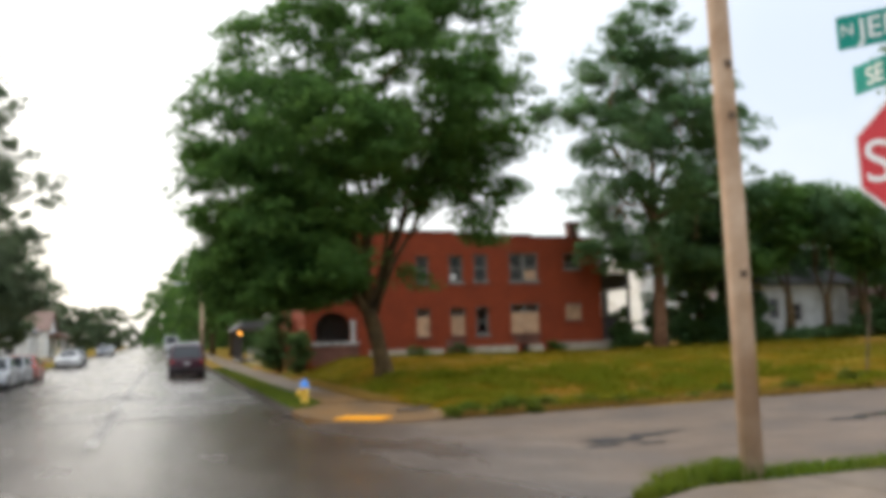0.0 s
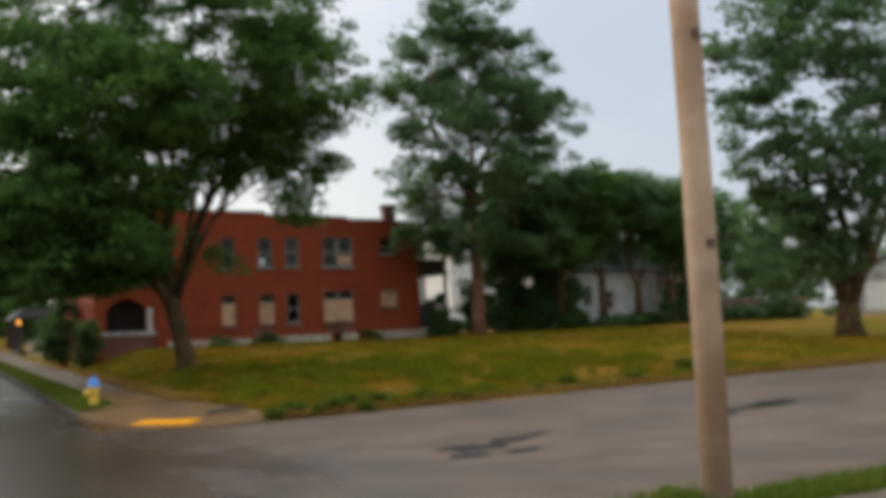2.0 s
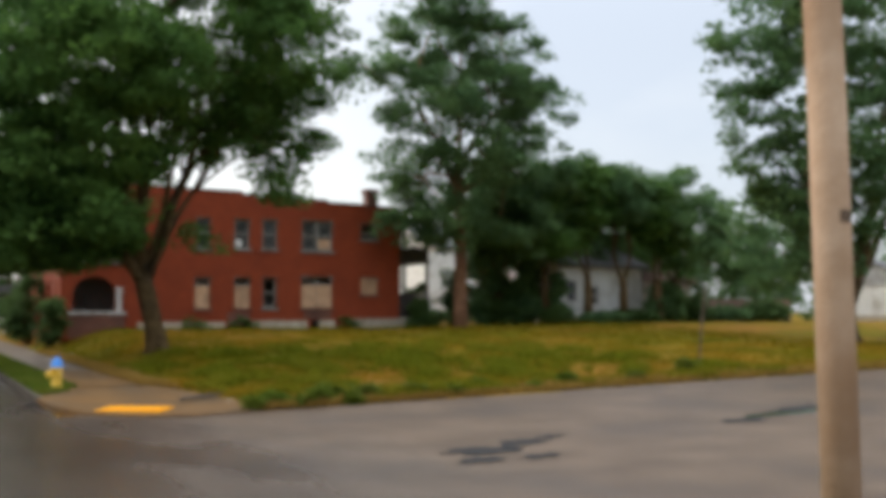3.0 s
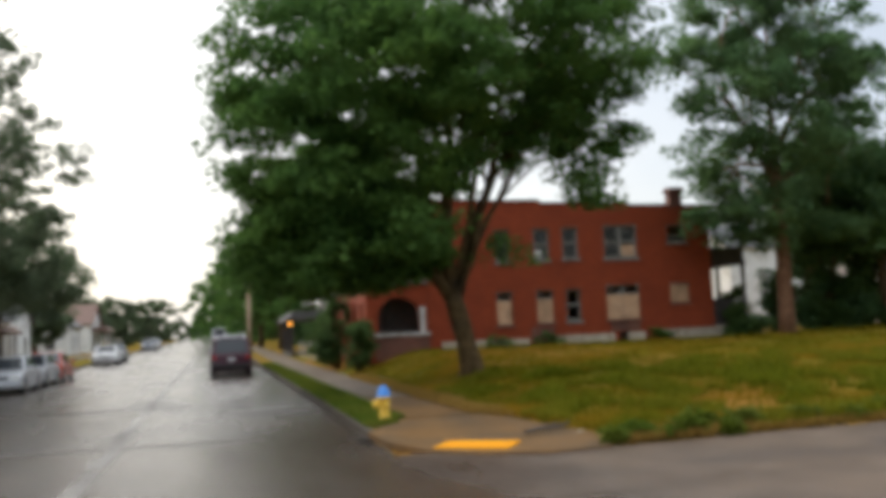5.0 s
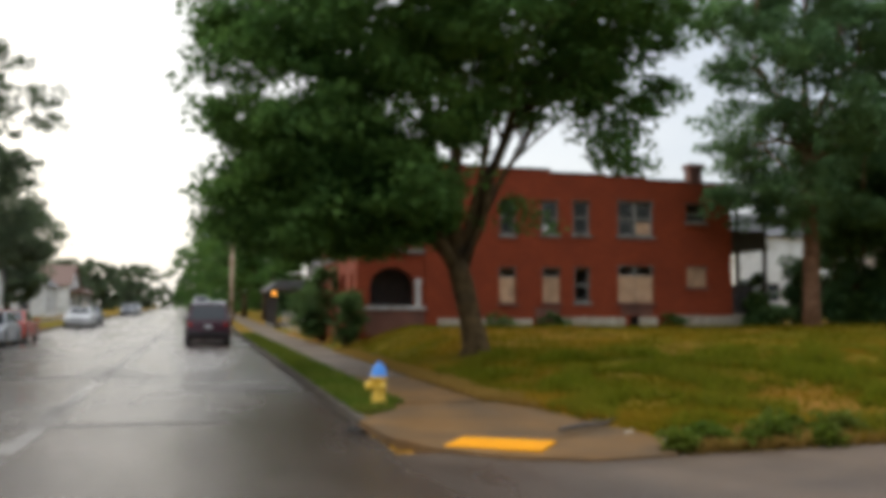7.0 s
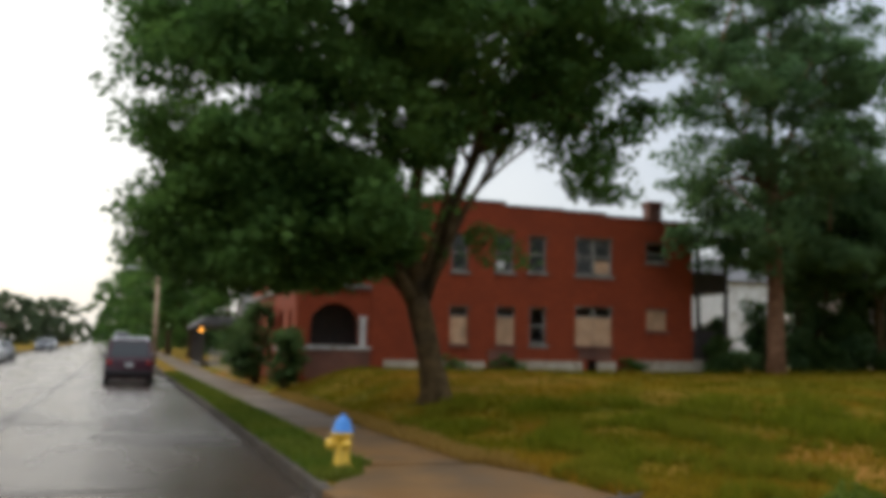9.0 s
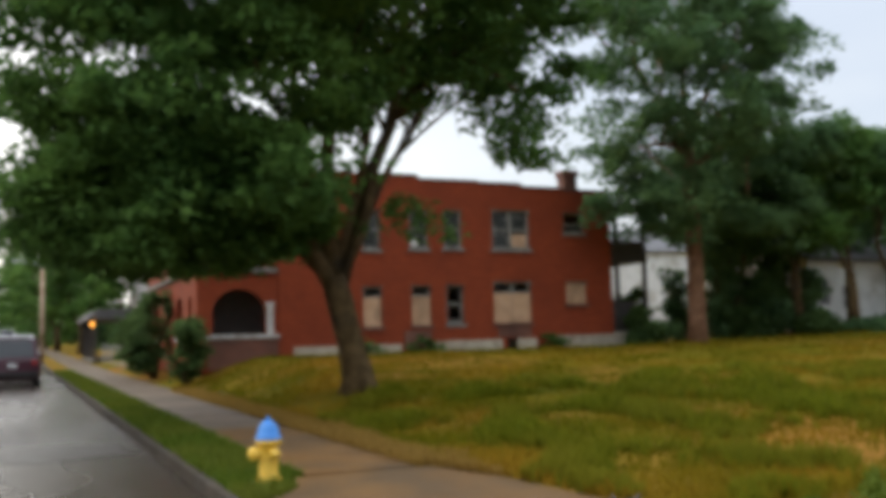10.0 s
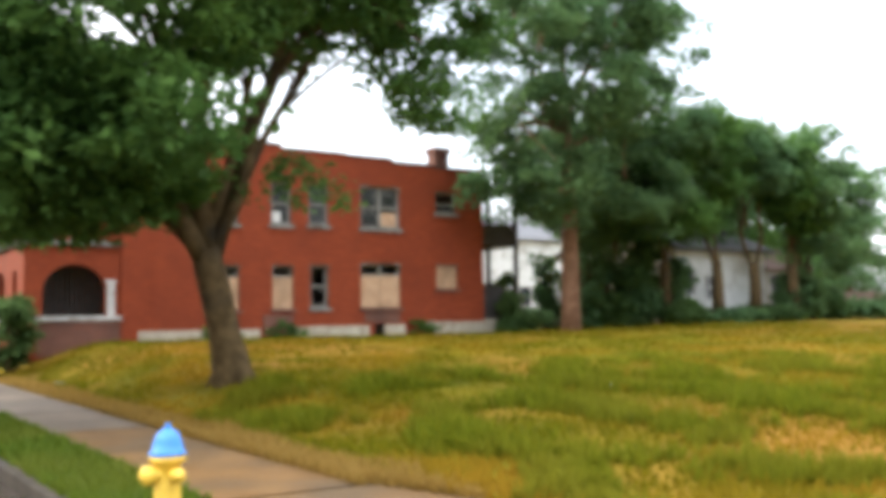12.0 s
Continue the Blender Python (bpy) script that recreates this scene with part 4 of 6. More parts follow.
# ---- the brick house ----
BX0, BX1, BY0, BY1, BZ = 3.5, 19.2, 21.6, 33.0, 1.25
house = thing("brick_house", pose(0, 0, 0), "vacant two-storey red brick house with boarded lower windows", "house")


def pierced(u0, u1, v0, v1, holes, plane, w0, w1):
    """A wall between (u0, v0) and (u1, v1) with rectangular holes, w0 to w1 thick, across 'y' (u is x) or 'x' (u is y)."""
    us = sorted({u0, u1, *[h[0] for h in holes], *[h[1] for h in holes]})
    vs = sorted({v0, v1, *[h[2] for h in holes], *[h[3] for h in holes]})
    us, vs = [u for u in us if u0 <= u <= u1], [v for v in vs if v0 <= v <= v1]
    put = (lambda u, v, w: (u, w, v)) if plane == "y" else (lambda u, v, w: (w, u, v))

    def solid(i, j):
        if not (0 <= i < len(us) - 1 and 0 <= j < len(vs) - 1):
            return False
        a, b = (us[i] + us[i + 1]) / 2, (vs[j] + vs[j + 1]) / 2
        return not any(h[0] < a < h[1] and h[2] < b < h[3] for h in holes)

    s = Shape()
    for i in range(len(us) - 1):
        for j in range(len(vs) - 1):
            if not solid(i, j):
                continue
            a, b, c, d = us[i], us[i + 1], vs[j], vs[j + 1]
            for w in (w0, w1):
                s.add([put(a, c, w), put(b, c, w), put(b, d, w), put(a, d, w)], [(0, 1, 2, 3)])
            for ok, (p, q) in ((solid(i - 1, j), ((a, c), (a, d))), (solid(i + 1, j), ((b, c), (b, d))), (solid(i, j - 1), ((a, c), (b, c))), (solid(i, j + 1), ((a, d), (b, d)))):
                if not ok:
                    s.add([put(*p, w0), put(*q, w0), put(*q, w1), put(*p, w1)], [(0, 1, 2, 3)])
    bm = bmesh.new()
    vv = [bm.verts.new(p) for p in s.v]
    for f in s.f:
        bm.faces.new([vv[k] for k in f])
    bmesh.ops.remove_doubles(bm, verts=bm.verts, dist=1e-5)
    bmesh.ops.recalc_face_normals(bm, faces=bm.faces)
    me = bpy.data.meshes.new("wall")
    bm.to_mesh(me)
    bm.free()
    return me


def arch_fill(a, b, top, rise, w0, w1, plane="y"):
    """The masonry between a flat-topped hole and the arch under it."""
    s = Shape()
    n = 14
    m, h = (a + b) / 2, (b - a) / 2
    pts = [(m - h * math.cos(math.pi * i / n), top - rise + rise * math.sin(math.pi * i / n)) for i in range(n + 1)]
    s.prism(pts + [(b, top + 0.002), (a, top + 0.002)], plane, w0, w1)
    return s


# windows on the side wall: x0, x1, z0, z1, kind
SIDE = [
    (9.15, 9.80, 4.80, 6.20, "sash"), (10.88, 11.60, 4.85, 6.23, "sash"), (12.20, 12.92, 4.88, 6.26, "sash"), (14.12, 15.68, 4.86, 6.31, "double"), (17.14, 18.05, 5.50, 6.28, "small"),
    (9.12, 9.82, 2.12, 3.52, "boarded"), (10.92, 11.66, 2.14, 3.55, "boarded"), (12.25, 12.92, 2.18, 3.57, "open"), (14.12, 15.68, 2.16, 3.67, "double_boarded"), (17.15, 18.06, 2.82, 3.66, "boarded_small"),
]
side_holes = [h[:4] for h in SIDE] + [(14.62, 15.26, 1.0, 1.62)]
TH = 0.32
wall_mesh = pierced(6.1, BX1, BZ - 0.4, 6.98, side_holes, "y", BY0, BY0 + TH)
wall_mesh.materials.append(M["brick"])
side_wall = part("wall", wall_mesh, M["brick"], house, "brick wall painted red, patchy")
for a, b, z in ((6.1, 8.4, 7.46), (8.4, 11.25, 7.42), (11.25, 13.6, 7.30), (13.6, 15.4, 7.26), (15.4, 17.2, 7.16), (17.2, 19.26, 7.11)):
    part("parapet", Shape().box(a, min(b, BX1), BY0, BY0 + TH, 6.98, z), M["brick"], house)
    part("coping", Shape().box(a, b - 0.005, BY0 - 0.05, BY0 + TH + 0.05, z, z + 0.07), M["coping"], house, bevel=0.01)
for a in (6.16, ):
    part("pilaster", Shape().box(a, a + 0.85, BY0 - 0.06, BY0 + 0.002, BZ - 0.3, 6.9), M["brick"], house)
# other walls, floors and the roof
back_wall = pierced(6.1, BX1, BZ - 0.4, 7.1, [(9.1, 10.0, 4.9, 6.3), (14.2, 15.6, 4.8, 6.3), (17.2, 18.2, 5.3, 6.3), (10.9, 11.6, 4.9, 6.3)], "y", BY1 - TH, BY1)
back_wall.materials.append(M["brick"])
part("wall", back_wall, M["brick"], house)
part("wall", Shape().box(BX1 - TH, BX1, BY0 + TH, BY1 - TH, BZ - 0.4, 7.1), M["brick"], house)
part("wall", Shape().box(6.1, 6.1 + TH, BY0 + TH, BY1 - TH, BZ - 0.4, 7.4), M["brick"], house)
part("floor_slab", Shape().box(6.42, BX1 - TH, BY0 + TH, BY1 - TH, 4.2, 4.4), M["darkwood"], house)
part("floor_slab", Shape().box(6.42, BX1 - TH, BY0 + TH, BY1 - TH, 1.5, 1.7), M["darkwood"], house)
part("roof", Shape().box(6.42, BX1 - TH, BY0 + TH, BY1 - TH, 6.8, 6.97), M["coping"], house)
part("partition", Shape().box(6.42, BX1 - TH, 27.0, 27.15, 1.7, 4.2), M["interior"], house)


def window_unit(x0, x1, z0, z1, kind):
    w = new("window")
    w.parent = house
    y = BY0 + 0.10
    fr = 0.085
    f = Shape()
    f.box(x0, x0 + fr, y, y + 0.12, z0, z1).box(x1 - fr, x1, y, y + 0.12, z0, z1).box(x0 + fr, x1 - fr, y, y + 0.12, z1 - fr, z1).box(x0 + fr, x1 - fr, y, y + 0.12, z0, z0 + fr)
    if "double" in kind:
        m = (x0 + x1) / 2
        f.box(m - 0.07, m + 0.07, y, y + 0.12, z0 + fr, z1 - fr)
    part("frame", f, M["trim"], w, bevel=0.008)
    s = Shape().box(x0 - 0.07, x1 + 0.07, BY0 - 0.07, BY0 + 0.1, z0 - 0.11, z0 - 0.004)
    part("sill", s, M["trim"] if "board" not in kind else M["brick_old"], w, bevel=0.008)
    zc = z0 + (z1 - z0) * 0.5
    bays = [(x0 + fr, x1 - fr)] if "double" not in kind else [(x0 + fr, (x0 + x1) / 2 - 0.07), ((x0 + x1) / 2 + 0.07, x1 - fr)]
    for n, (a, b) in enumerate(bays):
        if "board" in kind:
            top = z1 - fr
            cut = z0 + (z1 - z0) * (0.72 if kind != "boarded_small" else 0.80)
            part("board", Shape().box(a - fr * 0.7, b + (0.06 if "double" in kind and n == 0 else fr * 0.7), y - 0.03, y - 0.012, z0 + 0.02, cut), M["board"], w, bevel=0.003)
            part("rail", Shape().box(a, b, y + 0.02, y + 0.09, cut + 0.02, cut + 0.07), M["trim"], w)
            if kind == "boarded_small":
                part("board", Shape().box(a - 0.03, b + 0.03, y - 0.008, y + 0.006, cut, top + 0.03), M["board"], w)
        else:
            rail = zc if kind != "small" else z0 + (z1 - z0) * 0.42
            part("rail", Shape().box(a, b, y + 0.03, y + 0.10, rail - 0.04, rail + 0.04), M["trim"], w, bevel=0.005)
            if kind in ("sash", "double", "small"):
                pane = part("pane", Shape().box(a, b, y + 0.055, y + 0.061, z0 + fr, rail - 0.04), M["pane"], w, "dusty window glass with pale reflections painted in")
                if kind != "small":
                    part("pane", Shape().box(a, b, y + 0.075, y + 0.081, rail + 0.04, z1 - fr), M["pane"], w, "dusty window glass with pale reflections painted in")
    if kind in ("double", "sash") or kind in ("double_boarded", "boarded", "boarded_small", "open"):
        rise = 0.16 if "double" in kind else 0.09
        part("lintel_arch", arch_fill(x0 - 0.001, x1 + 0.001, z1, rise, BY0 + 0.012, BY0 + 0.13), M["trim"], w)
    return w


# pale stain patches paint white reflections, besides dust, into the glass colour
M["pane"] = material("glass_painted_reflections", (0.012, 0.014, 0.014), (0.030, 0.030, 0.028), scale=2.0, rough=(0.06, 0.22), bump=0.03, bump_scale=3, stain=(0.30, 0.28, 0.25), stain_scale=1.7, stain_amount=(0.58, 0.72))
for h in SIDE:
    window_unit(*h)

def blind(x0, x1, z0, z1, mat, label):
    ob = thing("window_blind", pose(0, 0, 0), label, "window blind")
    part("cloth", Shape().box(x0, x1, BY0 + 0.139, BY0 + 0.147, z0, z1), mat, ob)


blind(14.98, 15.59, 4.95, 5.42, M["board"], "torn tan blind behind an upper window")
blind(10.98, 11.26, 4.95, 5.28, M["siding_white"], "white cloth in the corner of an upper window")

# limestone footing, block by block
x = 6.2
while x < 20.9:
    w = random.uniform(0.45, 0.95)
    top = 1.52 if x < 10 else (1.58 if x < 16 else 1.66)
    if not (10.4 < x + w / 2 < 11.8 or 14.4 < x + w / 2 < 15.3 or 15.9 < x + w / 2 < 16.5):
        part("stone_block", Shape().box(x, x + w - 0.015, BY0 - random.uniform(0.05, 0.075), BY0 - 0.004 if x < 18.8 else BY0 + 1.2, 0.95, top + random.uniform(-0.015, 0.015)), M["stone"], house, bevel=0.012)
    x += w
part("bricked_opening", Shape().box(10.6, 11.62, BY0 - 0.05, BY0 - 0.003, 1.0, 1.95), M["brick_old"], house, "unpainted dark brick infill")
part("bricked_opening", Shape().box(14.25, 15.62, BY0 - 0.012, BY0 - 0.002, 1.66, 2.04), M["brick_old"], house, "unpainted dark brick infill")
# flat near-black sheet paints the shade inside the basement hole
part("vent_shade_sheet", Shape().box(14.62, 15.26, BY0 + 0.30, BY0 + 0.31, 1.0, 1.62), M["dark"], house, "near-black sheet painting the shade in the basement opening")
part("chimney", Shape().box(18.15, 18.74, 23.1, 23.65, 6.7, 8.1).box(18.09, 18.80, 23.04, 23.71, 7.96, 8.19), M["brick_old"], house, bevel=0.01)

# front porch: brick arcade below, open balcony above
porch_side = pierced(BX0, 6.1, BZ - 0.5, 3.98, [(4.0, 5.75, 1.93, 3.46)], "y", BY0 - 0.02, BY0 + 0.34)
porch_side.materials.append(M["brick"])
part("porch_wall", porch_side, M["brick"], house)
part("porch_arch", arch_fill(3.999, 5.751, 3.46, 0.78, BY0 - 0.018, BY0 + 0.338), M["brick"], house)
porch_dado = Shape().box(3.85, 6.12, BY0 - 0.10, BY0 - 0.022, BZ - 0.4, 1.84)
part("porch_dado", porch_dado, M["brick_old"], house, "unpainted grey-brown brick below the arch")
part("porch_sill", Shape().box(3.8, 6.16, BY0 - 0.16, BY0 + 0.36, 1.845, 1.97), M["pale_trim"], house, bevel=0.012)
part("porch_column", Shape().box(5.76, 5.98, BY0 - 0.09, BY0 - 0.024, 1.97, 2.92).box(5.72, 6.02, BY0 - 0.11, BY0 - 0.023, 2.92, 3.01), M["pale_trim"], house, "pale painted pilaster", bevel=0.01)
front_holes = [(22.5, 23.2, 1.93, 3.32), (24.4, 25.8, 1.93, 3.37), (27.4, 28.6, 1.36, 3.32), (30.0, 31.4, 1.93, 3.37)]
porch_front = pierced(BY0 + 0.34, BY1, BZ - 0.5, 3.98, front_holes, "x", BX0, BX0 + 0.34)
porch_front.materials.append(M["brick"])
part("porch_wall", porch_front, M["brick"], house)
for a, b, c, d in front_holes:
    part("porch_arch", arch_fill(a - 0.001, b + 0.001, d, min(0.7, (b - a) * 0.45), BX0 + 0.002, BX0 + 0.338, "x"), M["brick"], house)
    if c > 1.5:
        part("porch_sill", Shape().box(BX0 - 0.1, BX0 + 0.36, a - 0.05, b + 0.05, c - 0.11, c - 0.004), M["pale_trim"], house, bevel=0.01)
part("porch_floor", Shape().box(BX0 + 0.34, 6.1, BY0 + 0.34, BY1, 1.2, 1.36), M["darkwood"], house)
# the ceiling's dark wood colour stands in for shade of the enclosed porch
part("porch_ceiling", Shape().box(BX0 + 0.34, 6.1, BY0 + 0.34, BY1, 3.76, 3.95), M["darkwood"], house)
part("porch_end", Shape().box(BX0 + 0.34, 6.1, BY1 - 0.3, BY1, 1.36, 3.76), M["brick"], house)
part("ledge", Shape().box(BX0 - 0.12, 6.14, BY0 - 0.14, BY1 + 0.05, 3.985, 4.13), M["trim"], house, bevel=0.015)
part("balcony_rail", Shape().box(BX0, 6.1, BY0, BY0 + 0.26, 4.13, 4.72), M["brick"], house)
part("balcony_rail", Shape().box(BX0, BX0 + 0.26, BY0 + 0.26, BY1, 4.13, 4.72), M["brick"], house)
part("balcony_coping", Shape().box(BX0 - 0.06, 6.1, BY0 - 0.06, BY0 + 0.3, 4.72, 4.81), M["trim"], house, bevel=0.01)
for yy in (BY0 + 0.15, 25.6, 29.4, BY1 - 0.2):
    part("balcony_post", Shape().box(BX0 + 0.03, BX0 + 0.33, yy - 0.15, yy + 0.15, 4.81, 6.85), M["brick"], house, bevel=0.01)
part("balcony_roof", Shape().box(BX0 - 0.25, 6.1, BY0 - 0.25, BY1 + 0.2, 6.85, 7.15), M["coping"], house, bevel=0.02)
part("balcony_wall", Shape().box(6.08, 6.098, BY0 + 0.3, BY1 - 0.4, 4.14, 6.85), M["brick"], house)

# vertical slats, coloured dark to carry the shade behind the arch as well
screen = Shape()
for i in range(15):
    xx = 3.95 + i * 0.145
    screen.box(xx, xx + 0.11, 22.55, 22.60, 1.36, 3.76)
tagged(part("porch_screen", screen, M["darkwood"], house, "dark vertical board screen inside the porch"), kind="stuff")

# rear wooden porch, two levels
rear = thing("rear_porch", pose(0, 0, 0), "dark two-level wooden porch on the brick house", "porch")
for z, t in ((4.42, 0.16), (6.46, 0.24)):
    part("deck", Shape().box(19.2, 21.0, BY0 + 0.15, BY1 - 3, z, z + t), M["darkwood"], rear, bevel=0.01)
part("deck", Shape().box(19.26, 21.1, BY0 + 0.1, BY1 - 3, 1.66, 1.74), M["stone"], rear, bevel=0.01)
for yy in (BY0 + 0.25, 25.0, BY1 - 3.2):
    for xx in (19.6, 20.88):
        part("post", Shape().box(xx - 0.07, xx + 0.07, yy - 0.07, yy + 0.07, 1.2, 6.47), M["darkwood"], rear, bevel=0.01)
part("balustrade", Shape().box(19.3, 20.9, BY0 + 0.2, BY0 + 0.26, 4.58, 5.24), M["darkwood"], rear, bevel=0.006)
part("balustrade", Shape().box(20.84, 20.9, BY0 + 0.3, BY1 - 3.2, 4.58, 5.24), M["darkwood"], rear, bevel=0.006)
part("trellis", Shape().box(19.3, 20.3, BY0 + 0.2, BY0 + 0.25, 1.74, 2.9), M["darkwood"], rear, bevel=0.006)
part("stair", Shape().prism([(22.2, 1.74), (22.9, 1.74), (26.9, 4.42), (26.2, 4.42)], "x", 19.4, 20.3), M["darkwood"], rear)


# ---- other houses ----
def clapboard_house(x0, x1, y0, y1, z, eave, ridge, wall, roof, label, openings, gable="x", group="", porch=None, post=None):
    """A wooden house with lapped boards. gable: the axis along which the ridge runs. openings: side, u0, u1, z0, z1, kind."""
    ob = thing("house", pose(0, 0, 0), label, "house", group)
    e = 0.22
    for side, a, b, c, plane in (("s", x0, x1, y0, "y"), ("n", x0, x1, y1 - e, "y"), ("w", y0 + e, y1 - e, x0, "x"), ("e", y0 + e, y1 - e, x1 - e, "x")):
        holes = [(u0, u1, z + v0, z + v1) for sd, u0, u1, v0, v1, k in openings if sd == side]
        me = pierced(a, b, z - 0.5, z + eave, holes, plane, c, c + e)
        me.materials.append(wall)
        wl0 = part("wall", me, wall, ob)
        if side in ("s", "w", "e"):
            laps = Shape()
            n = int(eave / 0.2)
            for i in range(n):
                v0 = z + 0.15 + i * 0.2
                cuts = [(a, b)]
                for h in holes:
                    if h[2] - 0.05 < v0 < h[3]:
                        cuts = [seg for s0, s1 in cuts for seg in ((s0, min(s1, h[0] - 0.08)), (max(s0, h[1] + 0.08), s1)) if seg[1] - seg[0] > 0.05]
                for s0, s1 in cuts:
                    w = c - 0.02 if side != "e" else c + e
                    (laps.box(s0, s1, w, w + 0.02, v0, v0 + 0.05) if plane == "y" else laps.box(w, w + 0.02, s0, s1, v0, v0 + 0.05))
            tagged(part("lap_edges", laps, wall, ob), kind="stuff")
    for side, u0, u1, v0, v1, k in openings:
        w = new("door" if k == "door" else ("garage_door" if k == "garage" else "window"))
        w.parent = ob
        depth = {"s": y0, "n": y1, "w": x0, "e": x1}[side]
        sg = 1 if side in ("s", "w") else -1

        def slab_at(a, b, c, d, n0, n1):
            lo, hi = sorted((depth + sg * n0, depth + sg * n1))
            return Shape().box(a, b, lo, hi, z + c, z + d) if side in "sn" else Shape().box(lo, hi, a, b, z + c, z + d)

        t = 0.09
        for a, b, c, d in ((u0 - t, u0, v0 - t, v1 + t), (u1, u1 + t, v0 - t, v1 + t), (u0, u1, v1, v1 + t), (u0, u1, v0 - t, v0)):
            part("frame", slab_at(a, b, c, d, -0.035, 0.02), M["pale_trim"], w)
        if k == "window":
            m = (v0 + v1) / 2
            part("rail", slab_at(u0, u1, m - 0.03, m + 0.03, 0.03, 0.08), M["pale_trim"], w)
            part("pane", slab_at(u0, u1, v0, m - 0.03, 0.07, 0.076), M["glass"], w)
            part("pane", slab_at(u0, u1, m + 0.03, v1, 0.05, 0.056), M["glass"], w)
        elif k == "garage":
            n = 4
            for i in range(n):
                part("panel", slab_at(u0 + 0.01, u1 - 0.01, v0 + (v1 - v0) * i / n + 0.012, v0 + (v1 - v0) * (i + 1) / n - 0.012, 0.05, 0.09), M["siding_white"], w, bevel=0.01)
        else:
            part("leaf", slab_at(u0, u1, v0, v1, 0.06, 0.11), M["darkwood"], w)
    o = 0.35
    zr0 = z + eave
    if gable == "x":
        m = (y0 + y1) / 2
        for g in (x0, x1 - e):
            part("gable", Shape().prism([(y0, zr0), (y1, zr0), (m, z + ridge)], "x", g, g + e), wall, ob)
        for q in (-1, 1):
            ed = m + q * ((y1 - y0) / 2 + o)
            ez = zr0 - o * (ridge - eave) / ((y1 - y0) / 2)
            part("roof", Shape().prism([(m, z + ridge), (ed, ez), (ed, ez + 0.12), (m, z + ridge + 0.14)], "x", x0 - o, x1 + o), roof, ob)
    else:
        m = (x0 + x1) / 2
        for g in (y0, y1 - e):
            part("gable", Shape().prism([(x0, zr0), (x1, zr0), (m, z + ridge)], "y", g, g + e), wall, ob)
        for q in (-1, 1):
            ed = m + q * ((x1 - x0) / 2 + o)
            ez = zr0 - o * (ridge - eave) / ((x1 - x0) / 2)
            part("roof", Shape().prism([(m, z + ridge), (ed, ez), (ed, ez + 0.12), (m, z + ridge + 0.14)], "y", y0 - o, y1 + o), roof, ob)
    part("foundation", Shape().box(x0 - 0.04, x1 + 0.04, y0 - 0.04, y1 + 0.04, z - 0.6, z + 0.12), M["stone"], ob)
    if porch:
        px0, px1, py0, py1, ph = porch
        part("porch_floor", Shape().box(px0, px1, py0, py1, z - 0.5, z + 0.12), M["darkwood"], ob, bevel=0.01)
        part("porch_roof", Shape().prism([(px0 - 0.3, z + ph), (px1 + 0.3, z + ph), (px1 + 0.3, z + ph + 0.15), (px1 - 0.3, z + ph + 0.6), (px0 + 0.3, z + ph + 0.6), (px0 - 0.3, z + ph + 0.15)], "y", py0 - 0.3, py1 + 0.3), roof, ob)
        n = max(2, int((py1 - py0) / 2.2))
        for i in range(n + 1):
            yy = py0 + 0.15 + (py1 - py0 - 0.3) * i / n
            xx = px0 + 0.15 if abs(px0 + 6) < abs(px1 + 6) else px1 - 0.15
            part("porch_post", Shape().box(xx - 0.08, xx + 0.08, yy - 0.08, yy + 0.08, z + 0.12, z + ph), post or M["pale_trim"], ob, bevel=0.01)
    return ob


wz = 1.75
clapboard_house(28.3, 33.8, 20.8, 28.0, wz, 2.8, 4.4, M["siding_white"], M["roof"], "white clapboard house half hidden by scrub", [("s", 30.1, 30.75, 0.75, 1.6, "window"), ("s", 28.8, 29.3, 0.9, 1.9, "window"), ("w", 23.0, 24.0, 0.9, 2.0, "window")])
clapboard_house(36.0, 48.0, 50.0, 58.0, 1.9, 5.8, 7.6, M["siding_white"], M["roof"], "pale house seen beneath the backyard trees", [("s", 38.5, 39.5, 0.9, 2.2, "window"), ("s", 43.0, 44.0, 0.9, 2.2, "window")])
clapboard_house(35.6, 39.5, 23.0, 27.0, 1.7, 2.3, 3.4, M["siding_tan"], M["roof_brown"], "small tan shed behind the empty lot", [("s", 37.0, 37.9, 0.0, 1.9, "door")])
clapboard_house(60.0, 72.0, 22.9, 29.7, 1.8, 2.75, 4.0, M["siding_grey"], M["roof"], "grey garage with a white roll-up door", [("w", 23.7, 28.5, 0.05, 2.2, "garage"), ("s", 62.0, 63.4, 0.9, 1.9, "window")], "x")
clapboard_house(6.2, 13.0, 52.0, 64.0, 0.95, 5.0, 7.6, M["siding_grey"], M["roof"], "grey clapboard house with a low front porch", [("s", 7.4, 8.3, 3.4, 4.8, "window"), ("s", 10.2, 11.1, 3.4, 4.8, "window"), ("s", 7.4, 8.3, 0.9, 2.3, "window"), ("w", 54, 55, 3.4, 4.8, "window"), ("w", 57, 58, 0.9, 2.3, "window")], "x", porch=(2.7, 6.2, 53.0, 63.0, 2.45), post=M["darkwood"])
clapboard_house(-29, -20.5, 20.0, 30.0, 0.55, 3.2, 5.6, M["siding_tan"], M["roof"], "low pale house behind the street trees", [("e", 21.5, 22.5, 0.8, 2.2, "window"), ("e", 24.2, 25.1, 0.1, 2.1, "door"), ("e", 27, 28, 0.8, 2.2, "window"), ("s", -27, -26, 0.8, 2.2, "window")], "y", "houses across the street", porch=(-20.5, -18.3, 20.5, 29.5, 2.5))
